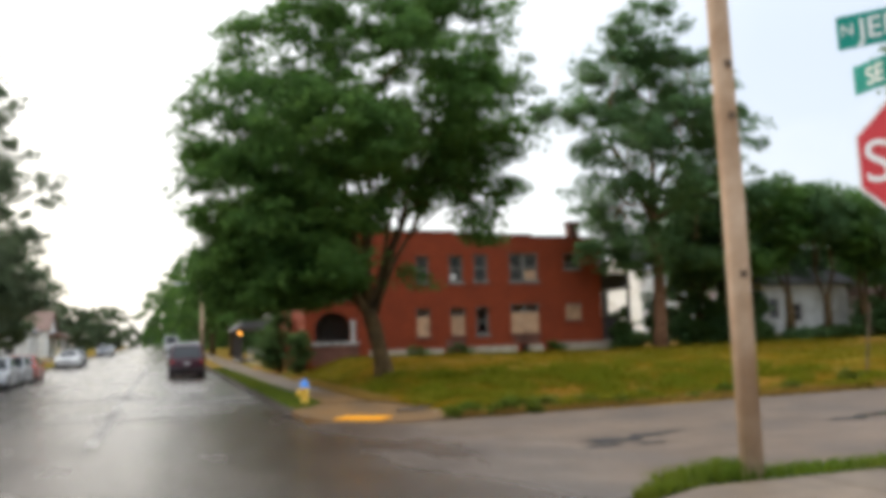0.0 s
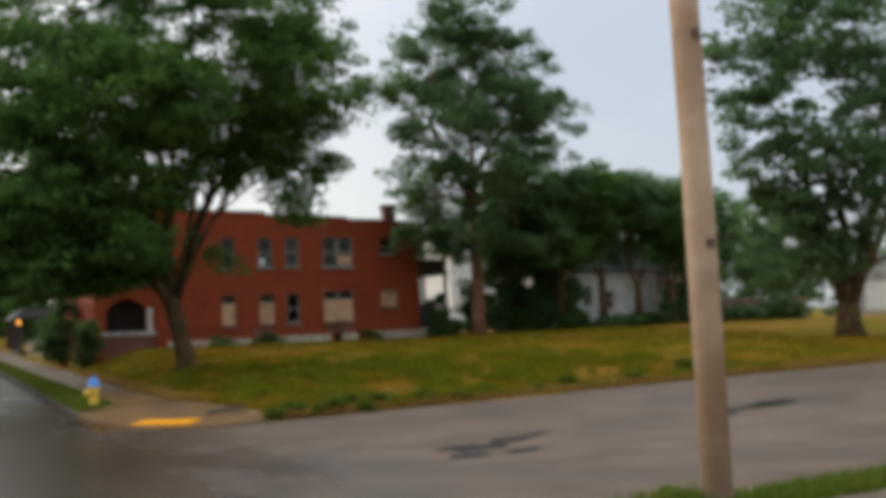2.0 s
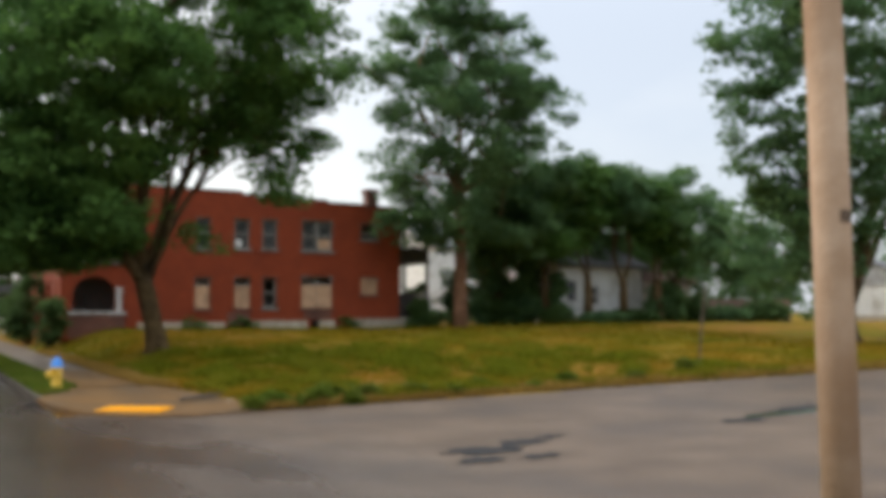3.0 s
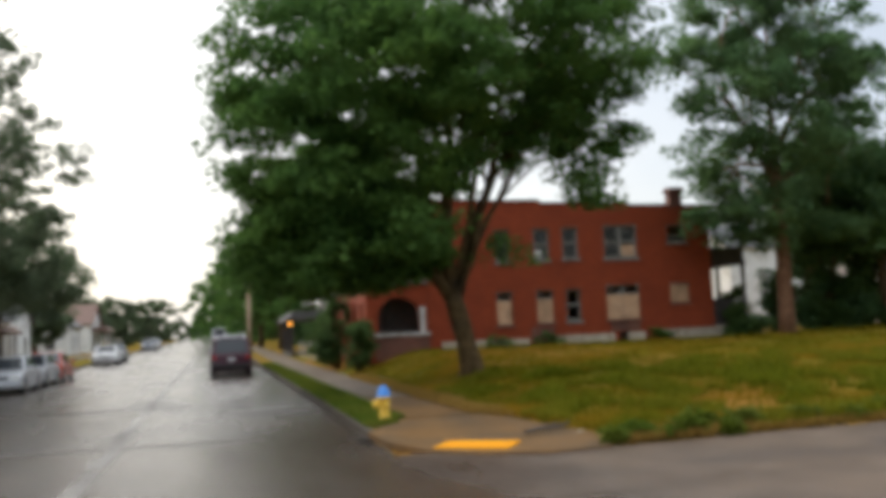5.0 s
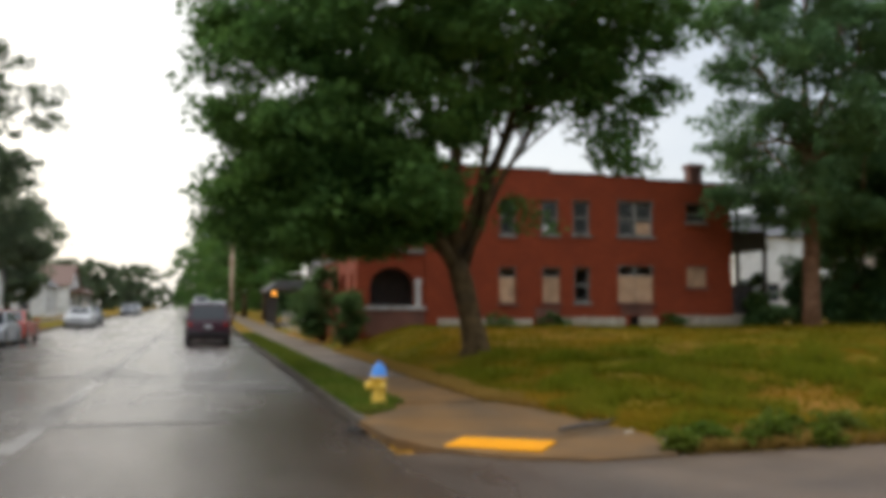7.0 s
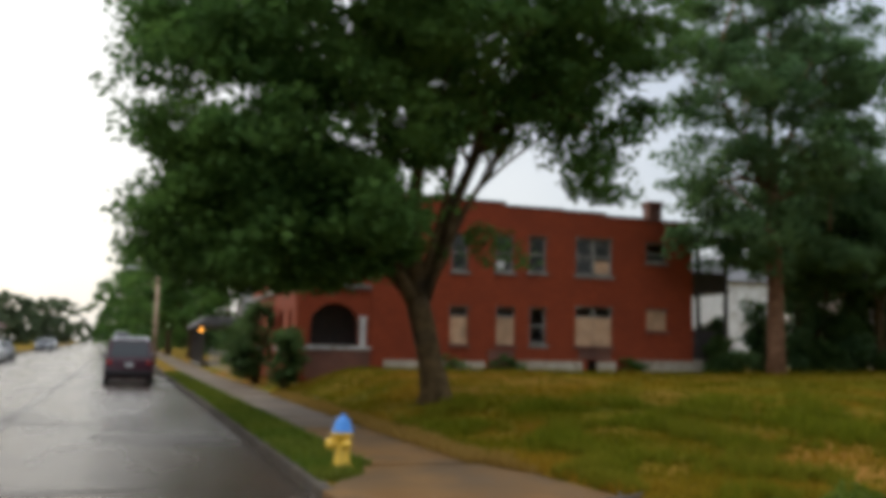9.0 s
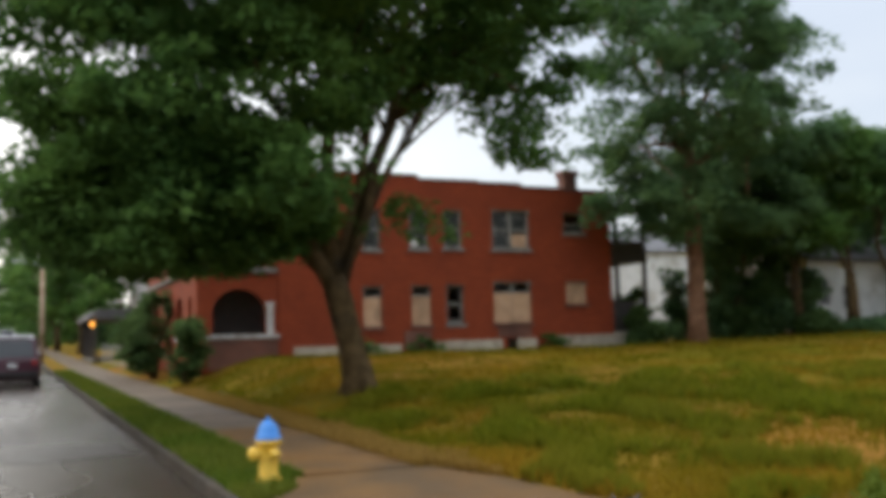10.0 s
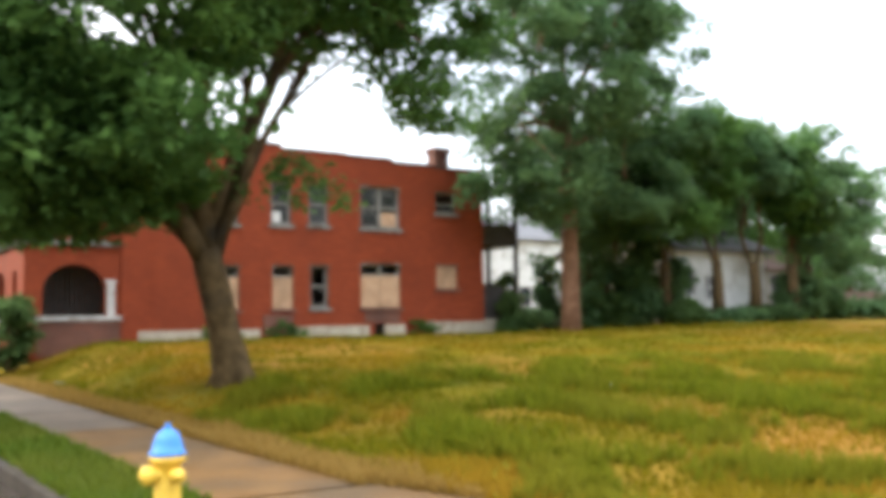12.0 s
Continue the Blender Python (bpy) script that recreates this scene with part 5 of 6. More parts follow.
clapboard_house(-28, -19.5, 36.0, 46.0, 0.65, 3.4, 5.8, M["siding_white"], M["roof"], "white house with a front porch across the street", [("e", 37.5, 38.5, 0.8, 2.2, "window"), ("e", 40.2, 41.1, 0.1, 2.1, "door"), ("e", 43, 44, 0.8, 2.2, "window"), ("s", -26, -25, 0.8, 2.2, "window"), ("s", -22.5, -21.5, 0.8, 2.2, "window")], "x", "houses across the street", porch=(-19.5, -17.4, 36.5, 45.5, 2.5))
clapboard_house(-26, -17.5, 92.0, 101.0, 1.3, 3.4, 6.4, M["siding_white"], M["roof"], "white gabled house across the street", [("s", -24.5, -23.5, 0.8, 2.2, "window"), ("s", -20, -19, 0.8, 2.2, "window"), ("e", 94, 95, 0.8, 2.2, "window"), ("e", 98, 99, 0.8, 2.2, "window")], "y", "houses across the street")
clapboard_house(-26, -17.2, 108.0, 118.0, 1.55, 3.6, 6.0, M["siding_white"], M["roof_brown"], "white house with a brown roof across the street", [("s", -22, -21, 0.8, 2.2, "window"), ("e", 110, 111, 0.8, 2.2, "window")], "x", "houses across the street", porch=(-17.2, -15.6, 109.0, 117.0, 2.6))

clapboard_house(-28, -19.0, 51.0, 61.0, 0.75, 3.4, 5.8, M["siding_tan"], M["roof_brown"], "tan house with a front porch across the street", [("e", 52.5, 53.5, 0.8, 2.2, "window"), ("e", 55.6, 56.5, 0.1, 2.1, "door"), ("s", -22.5, -21.5, 0.8, 2.2, "window"), ("s", -26, -25, 0.8, 2.2, "window")], "y", "houses across the street", porch=(-19.0, -16.9, 51.5, 60.5, 2.5))
clapboard_house(-27, -18.5, 66.0, 75.0, 0.95, 3.6, 6.2, M["siding_white"], M["roof"], "white two-window house across the street", [("e", 67.5, 68.5, 0.8, 2.2, "window"), ("e", 72, 73, 0.8, 2.2, "window"), ("s", -22, -21, 0.8, 2.2, "window")], "x", "houses across the street")

lampo = thing("porch_light", pose(2.85, 54.6, 3.14), "warm glowing porch light on the grey house", "porch light")
part("bulb", Shape().lathe([(0.03, -0.14), (0.13, -0.08), (0.15, 0.02), (0.09, 0.12), (0.03, 0.15)], 14), M["porch_lamp"], lampo, "glowing warm bulb", smooth=True)
part("cap", Shape().lathe([(0.16, 0.15), (0.05, 0.21), (0.03, 0.26)], 14), M["darkwood"], lampo)
part("bracket", Shape().tube([(0, 0, 0.24), (0, 0, 0.34)], [0.02, 0.02], 8), M["darkwood"], lampo)


# ---- fences ----
def board_fence(x0, x1, y, z_of, h, label):
    ob = thing("fence", pose(0, 0, 0), label, "fence")
    me = Shape().box(-0.07, 0.07, -0.012, 0.012, 0, h).mesh("board", M["fence"])
    x = x0
    while x < x1:
        part("board", me, M["fence"], ob, at=pose(x, y, z_of(x, y) + random.uniform(-0.02, 0.03)))
        x += 0.15
    for q in (0.35, h - 0.3):
        part("rail", Shape().add([(a, y + b, z_of(a, y) + q + c) for a in (x0, x1) for b in (0.013, 0.06) for c in (0, 0.09)], [(0, 1, 3, 2), (4, 6, 7, 5), (0, 4, 5, 1), (2, 3, 7, 6), (0, 2, 6, 4), (1, 5, 7, 3)]), M["fence"], ob)
    return ob


board_fence(36.0, 46.0, 21.2, lambda a, b: land_z(a, b) - 0.03, 1.35, "weathered brown board fence behind the lot")
wire = thing("wire_fence", pose(0, 0, 0), "low grey wire fence in front of the grey house", "fence")
for i in range(7):
    yy = 35 + i * 2.6
    part("post", Shape().tube([(3.1, yy, land_z(3.1, yy) - 0.1), (3.1, yy, land_z(3.1, yy) + 1.1)], [0.03, 0.03], 8), M["galv"], wire)
for q in (0.25, 0.5, 0.75, 1.05):
    part("wire", Shape().tube([(3.1, 35 + i * 2.6, land_z(3.1, 35 + i * 2.6) + q) for i in range(7)], [0.012] * 7, 5), M["galv"], wire)


# ---- hydrant ----
hyd = thing("fire_hydrant", pose(0.55, 0.0, road_y(0) + 0.17, 0, 0, -80), "yellow fire hydrant with a blue bonnet on the verge", "fire hydrant")
part("barrel", Shape().lathe([(0.15, -0.1), (0.15, 0.03), (0.115, 0.045), (0.105, 0.08), (0.10, 0.30), (0.105, 0.40), (0.14, 0.415), (0.14, 0.455)], 24), M["hydrant_yellow"], hyd, smooth=True)
bon = part("bonnet", Shape().lathe([(0.142, 0.457), (0.142, 0.485), (0.118, 0.50), (0.11, 0.56), (0.085, 0.62), (0.045, 0.655), (0.03, 0.66)], 24), M["hydrant_blue"], hyd, "bright blue bonnet", smooth=True)
part("operating_nut", Shape().lathe([(0.026, 0.655), (0.022, 0.70)], 5), M["hydrant_blue"], bon)
for a, r, out in ((-90, 0.075, 0.19), (180, 0.055, 0.185), (0, 0.055, 0.185)):
    c, s0 = math.cos(radians(a)), math.sin(radians(a))
    noz = part("nozzle", Shape().tube([(c * 0.08, s0 * 0.08, 0.32), (c * out * 0.8, s0 * out * 0.8, 0.32)], [r * 0.85, r * 0.85], 16), M["hydrant_yellow"], hyd)
    part("nozzle_cap", Shape().tube([(c * out * 0.8, s0 * out * 0.8, 0.32), (c * out, s0 * out, 0.32), (c * (out + 0.035), s0 * (out + 0.035), 0.32)], [r, r, r * 0.4], 16), M["hydrant_yellow"], noz)
for i in range(8):
    t = i * math.pi / 4
    part("flange_bolt", Shape().lathe([(0.012, 0.0), (0.012, 0.03)], 6, (0.132 * math.cos(t), 0.132 * math.sin(t), 0.03)), M["hydrant_yellow"], hyd)


# ---- poles and signs ----
up = thing("utility_pole", pose(2.195, -18.33, land_z(2.195, -18.33)), "tall bare wooden utility pole in a grass strip", "utility pole")
part("shaft", Shape().tube([(0, 0, -0.3), (-0.04, 0, 2.5), (-0.12, 0.0, 5.5), (-0.22, 0, 9.5), (-0.27, 0, 11.5)], [0.107, 0.106, 0.100, 0.088, 0.08], 20), M["pole"], up, smooth=True)
for z in (1.9, 3.4, 3.9, 5.2):
    part("nail_plate", Shape().box(-0.04 - 0.019 * z, 0.03 - 0.019 * z, -0.113, -0.090, z, z + 0.07), M["rust"], up)
lp = thing("utility_pole", pose(-13.8, 25.6, land_z(-13.8, 25.6)), "grey wooden utility pole beside the street trees", "utility pole")
part("shaft", Shape().tube([(0, 0, -0.3), (0, 0, 4), (0.02, 0, 9)], [0.16, 0.145, 0.12], 14), M["pole_grey"], lp, smooth=True)
part("crossarm", Shape().box(-1.0, 1.0, -0.06, 0.06, 8.3, 8.42), M["pole_grey"], lp)
sl = thing("street_lamp", pose(0.12, 62.0, road_y(62) + 0.12), "pale street lamp with a long curved arm", "street lamp")
part("pole", Shape().tube([(0, 0, -0.2), (0, 0, 3), (0, 0, 6.3)], [0.16, 0.145, 0.12], 12), M["pole"], sl, "pale wooden pole", smooth=True)
part("arm", Shape().tube([(0, 0, 6.1), (-0.25, 0, 6.55), (-0.8, 0, 6.8), (-1.7, 0, 6.85)], [0.06, 0.055, 0.05, 0.045], 8), M["galv"], sl, smooth=True)
part("lamp_head", Shape().box(-2.3, -1.6, -0.14, 0.14, 6.74, 6.92), M["galv"], sl, bevel=0.05)


def letters(name, text, size, at, mat, parent, depth=0.002):
    cu = bpy.data.curves.new(name, "FONT")
    cu.body, cu.size, cu.extrude = text, size, depth
    tmp = bpy.data.objects.new(name, cu)
    scene.collection.objects.link(tmp)
    me = bpy.data.meshes.new_from_object(tmp.evaluated_get(bpy.context.evaluated_depsgraph_get()))
    bpy.data.objects.remove(tmp)
    bpy.data.curves.remove(cu)
    me.materials.clear()
    me.materials.append(mat)
    ob = new(name, me)
    ob.parent, ob.matrix_basis = parent, at
    return ob


SX, SY = 1.21, -21.95
st = thing("stop_sign", pose(SX, SY, land_z(SX, SY), 0, -1.5, -47), "red octagonal stop sign with green street name blades", "stop sign")
part("post", Shape().box(-0.03, 0.03, 0.012, 0.05, -0.3, 3.06), M["galv"], st, bevel=0.004)
zc = 2.37
oc = lambda r: [(r * math.cos(radians(22.5 + 45 * i)), zc + r * math.sin(radians(22.5 + 45 * i))) for i in range(8)]
part("border", Shape().prism(oc(0.412), "y", 0.0, 0.01), M["sign_white"], st)
face = part("face", Shape().prism(oc(0.392), "y", -0.004, 0.0), M["sign_red"], st)
letters("lettering", "STOP", 0.36, pose(-0.345, -0.006, zc - 0.125, 90, 0, 0), M["sign_white"], face)
b1 = part("name_blade", Shape().box(-0.42, 0.42, -0.004, 0.004, 3.06, 3.265), M["sign_green"], st, "green street name blade", bevel=0.002)
letters("lettering", "N", 0.10, pose(-0.40, -0.007, 3.14, 90, 0, 0), M["sign_white"], b1)
letters("lettering", "JER", 0.18, pose(-0.30, -0.007, 3.105, 90, 0, 0), M["sign_white"], b1)
b2 = part("name_blade", Shape().box(-0.52, 0.40, -0.004, 0.004, -0.09, 0.09), M["sign_green"], st, "green street name blade", bevel=0.002, at=pose(0, -0.02, 2.935, 0, 0, -41))
letters("lettering", "SE", 0.155, pose(-0.41, -0.007, -0.055, 90, 0, 0), M["sign_white"], b2)
part("bracket", Shape().box(-0.04, 0.04, -0.03, 0.05, 3.02, 3.07), M["galv"], st)

leanpost = thing("leaning_post", pose(16.6, -1.9, land_z(16.6, -1.9)), "thin dark leaning stake at the lot's edge", "post")
part("stake", Shape().tube([(0, 0, -0.2), (0.15, 0, 1.1), (0.3, 0, 2.1)], [0.03, 0.028, 0.025], 8), M["rust"], leanpost)


# ---- vehicles ----
def wheel(parent, x, y, r, w=0.2):
    k = new("wheel")
    k.parent = parent
    k.matrix_basis = pose(x, y, r, 0, 90, 0)
    part("tyre", Shape().lathe([(r * 0.62, -w / 2), (r * 0.95, -w / 2), (r, -w * 0.35), (r, w * 0.35), (r * 0.95, w / 2), (r * 0.62, w / 2)], 22), M["tyre"], k, smooth=True)
    part("rim", Shape().lathe([(r * 0.1, -w * 0.52), (r * 0.55, -w * 0.5), (r * 0.63, -w * 0.42), (r * 0.63, w * 0.42), (r * 0.55, w * 0.5), (r * 0.1, w * 0.52)], 22), M["chrome"], k)
    return k


def vehicle(name, at, paint, label, category, L, W, H, belt, nose, cabin, van=False):
    """A car pointing to +y. cabin: y of the windscreen foot, roof front, roof rear and rear window foot, from the middle."""
    ob = thing(name, at, label, category)
    h = L / 2
    a, b, c, d = cabin
    lower = [(-h, 0.32), (-h - 0.02, 0.55), (-h + 0.04, belt - 0.06), (d, belt), (a, belt - 0.02), (h - 0.25, nose), (h - 0.02, nose - 0.14), (h, 0.5), (h - 0.06, 0.24), (-h + 0.08, 0.24)]
    s = Shape()
    n = len(lower)
    v = []
    for xx, f in ((-W / 2, 0.94), (-W / 2 + 0.10, 1.0), (W / 2 - 0.10, 1.0), (W / 2, 0.94)):
        v += [(xx, y0 * (1 if f == 1 else 0.985), z0 if f == 1 else 0.30 + (z0 - 0.30) * 0.95) for y0, z0 in lower]
    f = [(r * n + i, r * n + (i + 1) % n, (r + 1) * n + (i + 1) % n, (r + 1) * n + i) for r in range(3) for i in range(n)]
    f += [tuple(range(n)), tuple(range(3 * n, 4 * n))]
    s.add(v, f)
    body = part("body", s, paint, ob, bevel=0.03)
    t = 0.16 if not van else 0.10
    roof = Shape()
    v = []
    for xs, y0, z0 in ((W / 2 - 0.06, d, belt - 0.02), (W / 2 - t - 0.06, c, H), (W / 2 - t - 0.06, b, H), (W / 2 - 0.06, a, belt - 0.04)):
        v += [(-xs, y0, z0), (xs, y0, z0)]
    roof.add(v, [(0, 1, 3, 2), (2, 3, 5, 4), (4, 5, 7, 6), (0, 2, 4, 6), (1, 7, 5, 3), (0, 6, 7, 1)])
    part("cabin", roof, paint, ob, bevel=0.04)

    def lerp(p, q, k):
        return tuple(p[i] + (q[i] - p[i]) * k for i in range(3))

    def pane(nm, p0, p1, p2, p3, out):
        """A glass pane on the quad p0..p3, drawn in from its edges and proud by out."""
        q = [lerp(p0, p2, 0.09), lerp(p1, p3, 0.09), lerp(p2, p0, 0.09), lerp(p3, p1, 0.09)]
        o = Vector(out)
        part(nm, Shape().add([Vector(w) + o for w in q] + [Vector(w) - o for w in q], [(0, 1, 2, 3), (7, 6, 5, 4), (0, 4, 5, 1), (1, 5, 6, 2), (2, 6, 7, 3), (3, 7, 4, 0)]), M["glass"], ob)

    pane("windscreen", v[6], v[7], v[5], v[4], (0, 0.012, 0.012))
    pane("rear_window", v[0], v[1], v[3], v[2], (0, -0.014, 0.010))
    for k, g in ((0, -1), (1, 1)):
        lo0, lo1, hi1, hi0 = v[0 + k], v[6 + k], v[4 + k], v[2 + k]
        parts_n = 3 if van else 2
        for i in range(parts_n):
            e0, e1 = i / parts_n + 0.015, (i + 1) / parts_n - 0.015
            pane("side_window", lerp(lo0, lo1, e0), lerp(lo0, lo1, e1), lerp(hi0, hi1, e1), lerp(hi0, hi1, e0), (g * 0.012, 0, 0.004))
    for g in (-1, 1):
        part("tail_light", Shape().box(g * (W / 2 - 0.2) - 0.1, g * (W / 2 - 0.2) + 0.1, -h - 0.035, -h + 0.05, belt - (0.42 if not van else 0.25), belt - 0.18 + (0.1 if van else 0)), M["tail"], ob, bevel=0.012)
        part("headlight", Shape().box(g * (W / 2 - 0.26) - 0.17, g * (W / 2 - 0.26) + 0.17, h - 0.12, h + 0.012, nose - 0.27, nose - 0.13), M["head"], ob, bevel=0.015)
        part("wing_mirror", Shape().box(g * (W / 2 + 0.09) - 0.09, g * (W / 2 + 0.09) + 0.09, a - 0.25, a - 0.12, belt, belt + 0.14), paint, ob, bevel=0.02)
        part("wheel_arch", Shape().lathe([(0.36, -0.02), (0.36, 0.02)], 20), M["tyre"], ob, at=pose(g * (W / 2 - 0.012), h - 0.85, 0.34, 0, 90, 0))
        part("wheel_arch", Shape().lathe([(0.36, -0.02), (0.36, 0.02)], 20), M["tyre"], ob, at=pose(g * (W / 2 - 0.012), -h + 0.85, 0.34, 0, 90, 0))
        for yy in (h - 0.85, -h + 0.85):
            wheel(ob, g * (W / 2 - 0.08), yy, 0.32)
    part("bumper", Shape().box(-W / 2 + 0.06, W / 2 - 0.06, -h - 0.08, -h + 0.05, 0.34, 0.55), M["tyre"] if van else paint, ob, bevel=0.03)
    part("bumper", Shape().box(-W / 2 + 0.06, W / 2 - 0.06, h - 0.05, h + 0.07, 0.30, 0.50), paint, ob, bevel=0.03)
    part("grille", Shape().box(-0.4, 0.4, h - 0.02, h + 0.02, nose - 0.27, nose - 0.15), M["tyre"], ob)
    part("licence_plate", Shape().box(-0.16, 0.16, -h - 0.05, -h - 0.03, belt - 0.34, belt - 0.19), M["plate"], ob)
    return ob


SED = (0.95, 0.30, -0.85, -1.55)
VAN = (1.35, 0.65, -2.05, -2.30)
vehicle("minivan", pose(-1.84, 32.2, main_z(-1.8, 32.2)), M["car_maroon"], "dark maroon minivan parked at the kerb", "minivan", 4.75, 1.95, 1.80, 1.05, 0.98, VAN, True)
vehicle("minivan", pose(-1.75, 39.0, main_z(-1.6, 39.2)), M["car_white"], "white minivan parked at the kerb", "minivan", 4.9, 1.95, 1.95, 1.10, 1.0, VAN, True)
vehicle("car", pose(-1.6, 49.0, main_z(-1.6, 49)), M["car_red"], "red car parked at the kerb", "car", 4.4, 1.75, 1.42, 0.92, 0.82, SED)
vehicle("car", pose(-1.6, 62.0, main_z(-1.6, 62)), M["car_silver"], "silver car parked at the kerb", "car", 4.5, 1.78, 1.45, 0.94, 0.84, SED)
vehicle("car", pose(-10.72, 24.2, main_z(-10.7, 24.2), 0, 0, 180), M["car_silver"], "silver sedan parked at the kerb facing the crossing", "car", 4.6, 1.80, 1.45, 0.94, 0.84, SED)
vehicle("car", pose(-10.75, 29.6, main_z(-10.7, 29.6), 0, 0, 180), M["car_silver"], "silver sedan parked behind another car", "car", 4.5, 1.78, 1.45, 0.94, 0.84, SED)
vehicle("car", pose(-10.72, 34.6, main_z(-10.7, 34.6), 0, 0, 0), M["car_red"], "bright red car parked at the kerb", "car", 4.3, 1.75, 1.48, 0.95, 0.86, SED)
vehicle("car", pose(-10.6, 60.8, main_z(-10.6, 60.8), 0, 0, 180), M["car_white"], "white car parked at the kerb", "car", 4.6, 1.8, 1.48, 0.95, 0.85, SED)
vehicle("car", pose(-10.6, 66.8, main_z(-10.6, 66.8), 0, 0, 180), M["car_grey"], "grey car parked at the kerb", "car", 4.6, 1.8, 1.46, 0.94, 0.84, SED)
vehicle("car", pose(-10.7, 112, main_z(-11.5, 112), 0, 0, 180), M["car_grey"], "dark car parked far along the street", "car", 4.6, 1.8, 1.46, 0.94, 0.84, SED)
vehicle("car", pose(-10.7, 121, main_z(-11.5, 121), 0, 0, 180), M["car_silver"], "silver car parked far along the street", "car", 4.6, 1.8, 1.46, 0.94, 0.84, SED)
vehicle("minivan", pose(-2.0, 128, main_z(-2, 128)), M["car_white"], "white van standing far along the street", "minivan", 5.4, 2.1, 2.5, 1.2, 1.1, VAN, True)


# ---- grass and litter ----
def blades(name, count, place, h, mat, seed, label, category):
    rng = np.random.default_rng(seed)
    V = []
    while len(V) < count:
        q = place(rng)
        if q is None:
            continue
        x, y, k = q
        z = land_z(x, y)
        t, lean = rng.uniform(0, 6.28), rng.uniform(0.2, 0.9)
        hh = h * k * rng.uniform(0.5, 1.4)
        w = 0.014 + 0.022 * rng.random()
        c, s0 = math.cos(t), math.sin(t)
        V.append(((x - s0 * w, y + c * w, z - 0.02), (x + s0 * w, y - c * w, z - 0.02), (x + c * lean * hh, y + s0 * lean * hh, z + hh)))
    v = [p for b in V for p in b]
    me = soup(name, v, [(3 * i, 3 * i + 1, 3 * i + 2) for i in range(len(V))], mat)
    return tagged(new(name, me), label, category, kind="stuff")


def on_lot(rng):
    x, y = 2.66 + 27 * rng.random() ** 1.5, -5.1 + 26 * rng.random() ** 1.4
    if inside(RAMP, x, y) or block_depth(x, y) < 0.05:
        return None
    n = noise.noise(Vector((x * 0.5, y * 0.5, 5)))
    if n < -0.25 and rng.random() < 0.6:
        return None
    edge = 1.8 if (y < -3.4 or abs(x - 3.0) < 0.25) else 1.0
    return x, y, edge * (0.8 + 0.8 * max(0, n))


def on_verge(rng):
    x, y = 0.02 + 0.98 * rng.random(), -1.7 + 45 * rng.random() ** 1.7
    return None if inside(RAMP, x, y) or block_depth(x, y) < 0.02 else (x, y, 1.0)


def on_pole_strip(rng):
    x, y = 1.2 + 14 * rng.random() ** 1.6, -18.5 + 1.2 * rng.random()
    if block_depth(x, y) < 0.16 or inside(CORNER, x, y):
        return None
    return x, y, 1.6 if math.hypot(x - 1.9, y + 18.0) < 0.5 else 1.0


def on_tuft(rng):
    x, y = 2.9 + 14 * rng.random() ** 1.3, -4.7 + 13 * rng.random() ** 1.2
    n = noise.noise(Vector((x * 0.8, y * 0.55, 9))) + 0.5 * noise.noise(Vector((x * 2.6, y * 2.6, 3)))
    if inside(RAMP, x, y) or block_depth(x, y) < 0.1 or n < 0.16 or math.hypot(x - MX, y - MY) < 1.2:
        return None
    return x, y, 0.7 + 1.2 * min(0.6, n)


M["tuft_blade"] = leaf_material("rank_grass_blade", (0.098, 0.126, 0.007), (0.185, 0.186, 0.013), (0.175, 0.165, 0.014), 0.03)
blades("tall_grass", 34000, on_tuft, 0.165, M["tuft_blade"], 17, "taller uneven clumps of fresh green grass on the lawn", "grass")
blades("grass", 90000, on_lot, 0.085, M["grass_blade"], 5, "short patchy lawn grass, partly dried out", "grass")
blades("grass", 19000, on_verge, 0.10, M["verge_blade"], 6, "green grass of the kerbside verge", "grass")
def on_far_verge(rng):
    x, y = KERB_W - 0.2 - 5.0 * rng.random(), -1.0 + 50 * rng.random()
    return None if -16.3 < x < -14.6 else (x, y, 1.2)


blades("grass", 16000, on_far_verge, 0.14, M["verge_blade"], 9, "green grass under the street trees", "grass")
blades("grass", 9000, on_pole_strip, 0.13, M["verge_blade"], 7, "green grass strip round the utility pole", "grass")
def on_fringe(rng):
    if rng.random() < 0.5:
        x, y = 3.3 + 30 * rng.random() ** 1.4, -4.9 + 0.9 * rng.random() ** 1.5
    else:
        y = -1.0 + 20 * rng.random() ** 1.3
        x = 2.34 + (0.5 + 0.8 * max(0.0, noise.noise(Vector((0, y * 0.7, 4))))) * rng.random() ** 1.2
    return (x, y, 1.0) if block_depth(x, y) > 0.0 and not inside(RAMP, x, y) else None


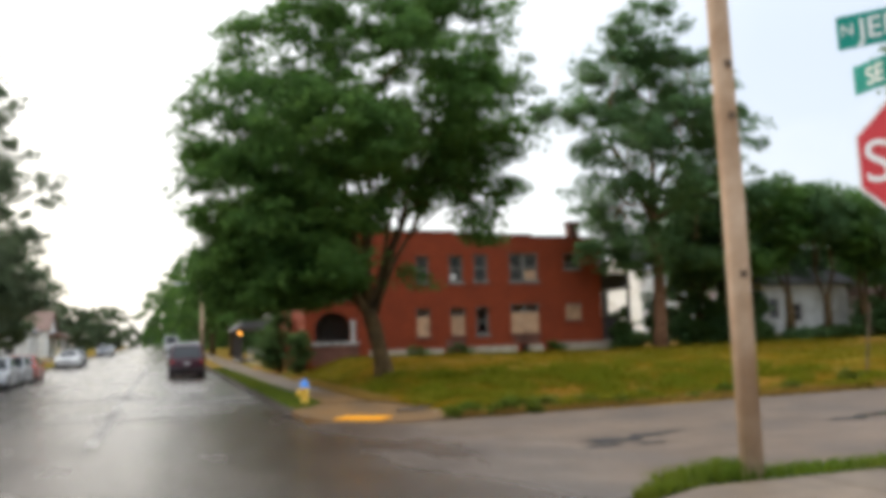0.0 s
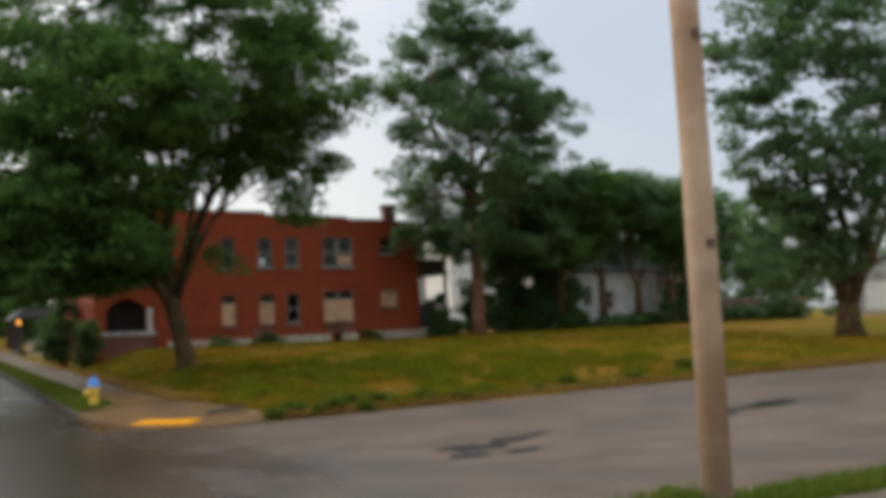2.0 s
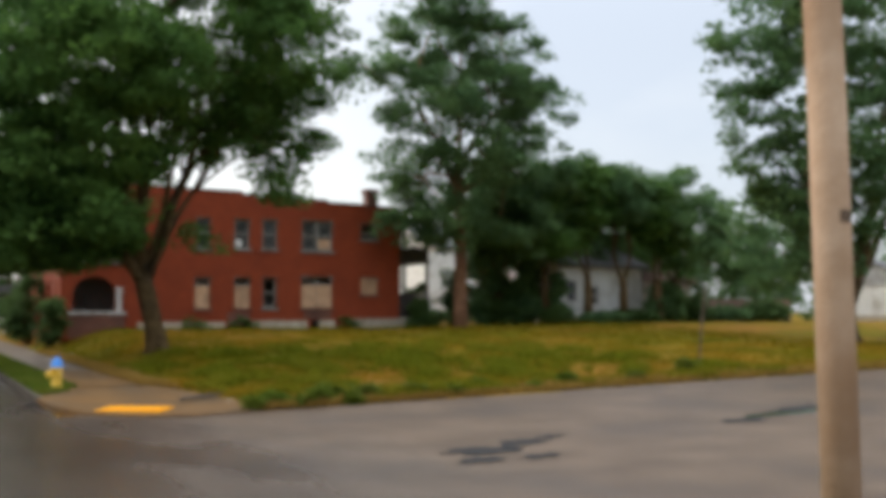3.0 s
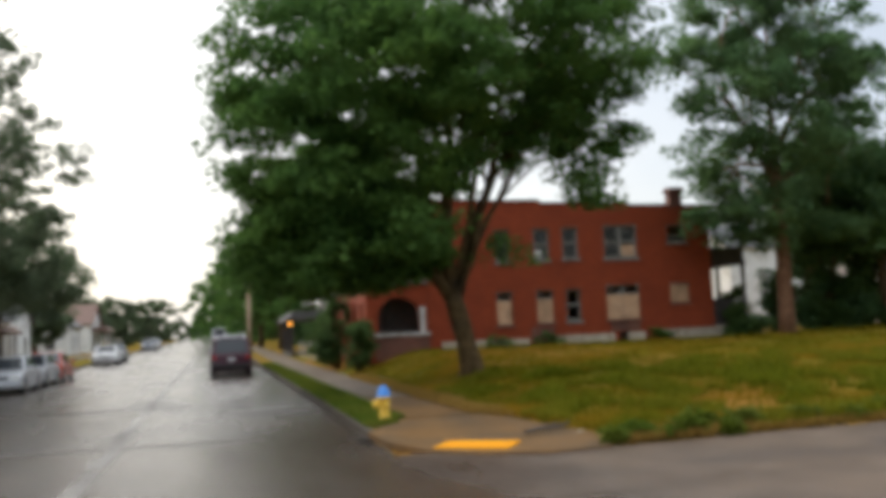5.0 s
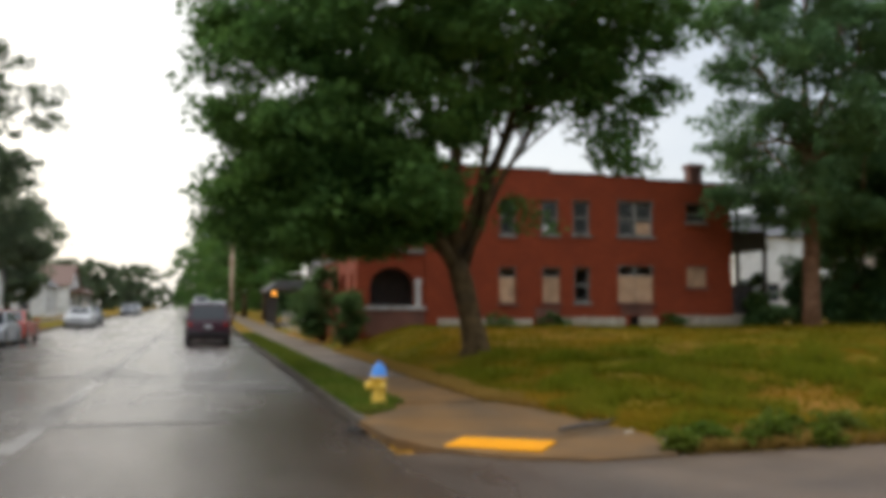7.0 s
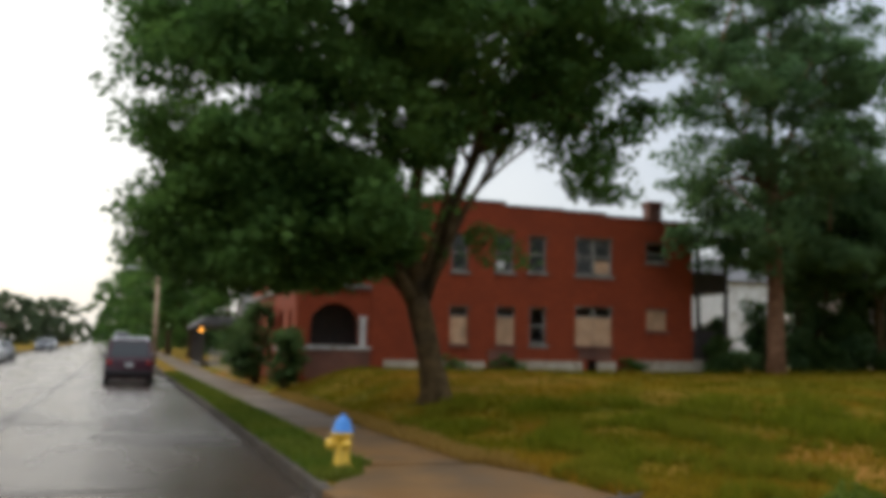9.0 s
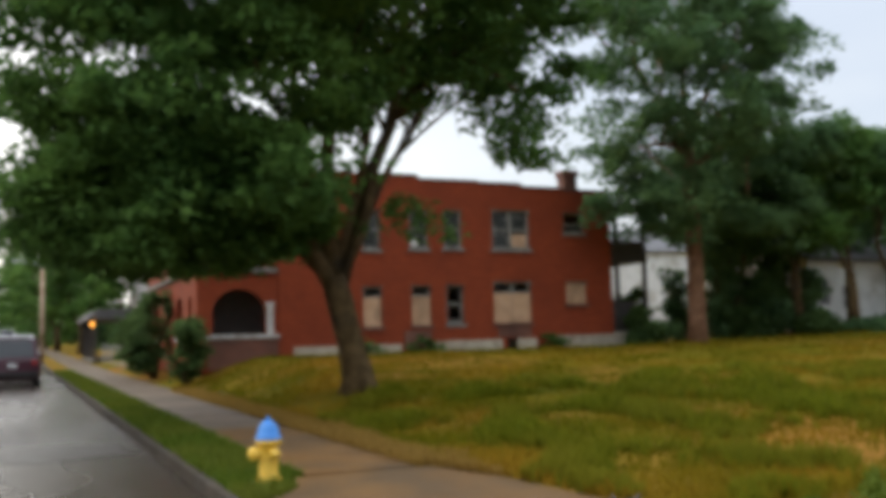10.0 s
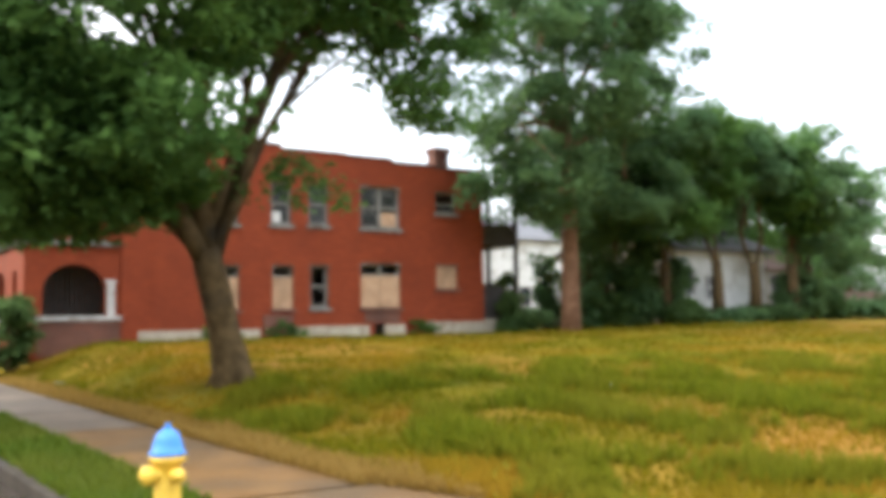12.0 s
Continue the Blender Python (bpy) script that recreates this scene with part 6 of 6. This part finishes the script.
M["straw"] = leaf_material("dry_straw", (0.25, 0.150, 0.034), (0.35, 0.225, 0.06), (0.29, 0.18, 0.044))
blades("dry_grass", 46000, on_fringe, 0.12, M["straw"], 8, "dry straw-coloured fringe along road and pavement", "grass")
for i, (x, y, r) in enumerate([(3.7, -4.5, 0.32), (4.6, -4.6, 0.3), (5.6, -4.4, 0.4), (6.6, -4.5, 0.28), (15.0, -3.2, 0.35), (1.75, -17.95, 0.2), (8.3, -4.2, 0.25), (10.6, -4.1, 0.25), (3.3, -4.75, 0.2), (4.2, -4.75, 0.22), (4.9, -4.2, 0.3), (5.2, -4.8, 0.2), (7.4, -4.7, 0.2), (9.4, -4.6, 0.18), (12.4, -4.3, 0.22), (2.0, -18.05, 0.18)]):
    bush((x, y, land_z(x, y)), [(0, 0, r * 0.5, r, r * 0.7, r * 0.55), (r * 0.6, 0.1, r * 0.35, r * 0.6, r * 0.5, r * 0.4)], 420, 0.055, M["verge_blade"], "low weed clump at the road's edge", 200 + i, clump=0.18, per=16, gap=-0.6, hollow=0.2)
for i, (x, y, q) in enumerate([(3.5, -4.3, 0.22), (4.1, -4.0, 0.16), (4.6, -4.5, 0.2), (6.2, -4.6, 0.14), (3.2, -3.4, 0.15)]):
    ob = thing("concrete_chunk", pose(x, y, land_z(x, y) + 0.01, 6, 4, 50 * i), "broken chunk of concrete in the weedy edge", "rubble", "broken concrete")
    rk = random.Random(i)
    poly = [(q * rk.uniform(0.7, 1.1) * math.cos(t), q * rk.uniform(0.5, 0.9) * math.sin(t)) for t in (0, 1.1, 2.2, 3.1, 4.2, 5.3)]
    part("chunk", Shape().prism(poly, "z", -0.08, 0.06), M["stone"], ob, bevel=0.015)
branch = thing("broken_branch", pose(2.75, -3.2, ramp_z(2.75, -3.2) + 0.05, 0, 0, 28), "dark broken branch lying on the ramp", "branch")
part("stem", Shape().tube([(-0.55, 0, 0), (-0.1, 0.03, 0.02), (0.35, -0.02, 0.03), (0.6, 0.05, 0.05)], [0.03, 0.035, 0.025, 0.012], 8), M["stick"], branch)
part("twig", Shape().tube([(0.1, 0, 0.02), (0.3, 0.15, 0.05), (0.42, 0.24, 0.06)], [0.015, 0.012, 0.006], 6), M["stick"], branch)
for x, y, s0 in ((3.1, 15.2, 0.16), (5.3, -4.6, 0.13), (9.2, 4.2, 0.12)):
    lit = thing("litter", pose(x, y, land_z(x, y) + 0.02, 8, 5, x * 40), "crumpled pale scrap lying in the grass", "litter")
    scrap = Shape()
    k = 7
    pts = [(s0 * (i / (k - 1) - 0.5) * 1.6, s0 * (j / (k - 1) - 0.5), s0 * 0.45 * noise.noise(Vector((i * 0.9, j * 0.9, x))) + 0.03) for j in range(k) for i in range(k)]
    scrap.add(pts, [(j * k + i, j * k + i + 1, (j + 1) * k + i + 1, (j + 1) * k + i) for j in range(k - 1) for i in range(k - 1)])
    sc = part("scrap", scrap, M["litter"], lit)
    sc.modifiers.new("thick", "SOLIDIFY").thickness = 0.004
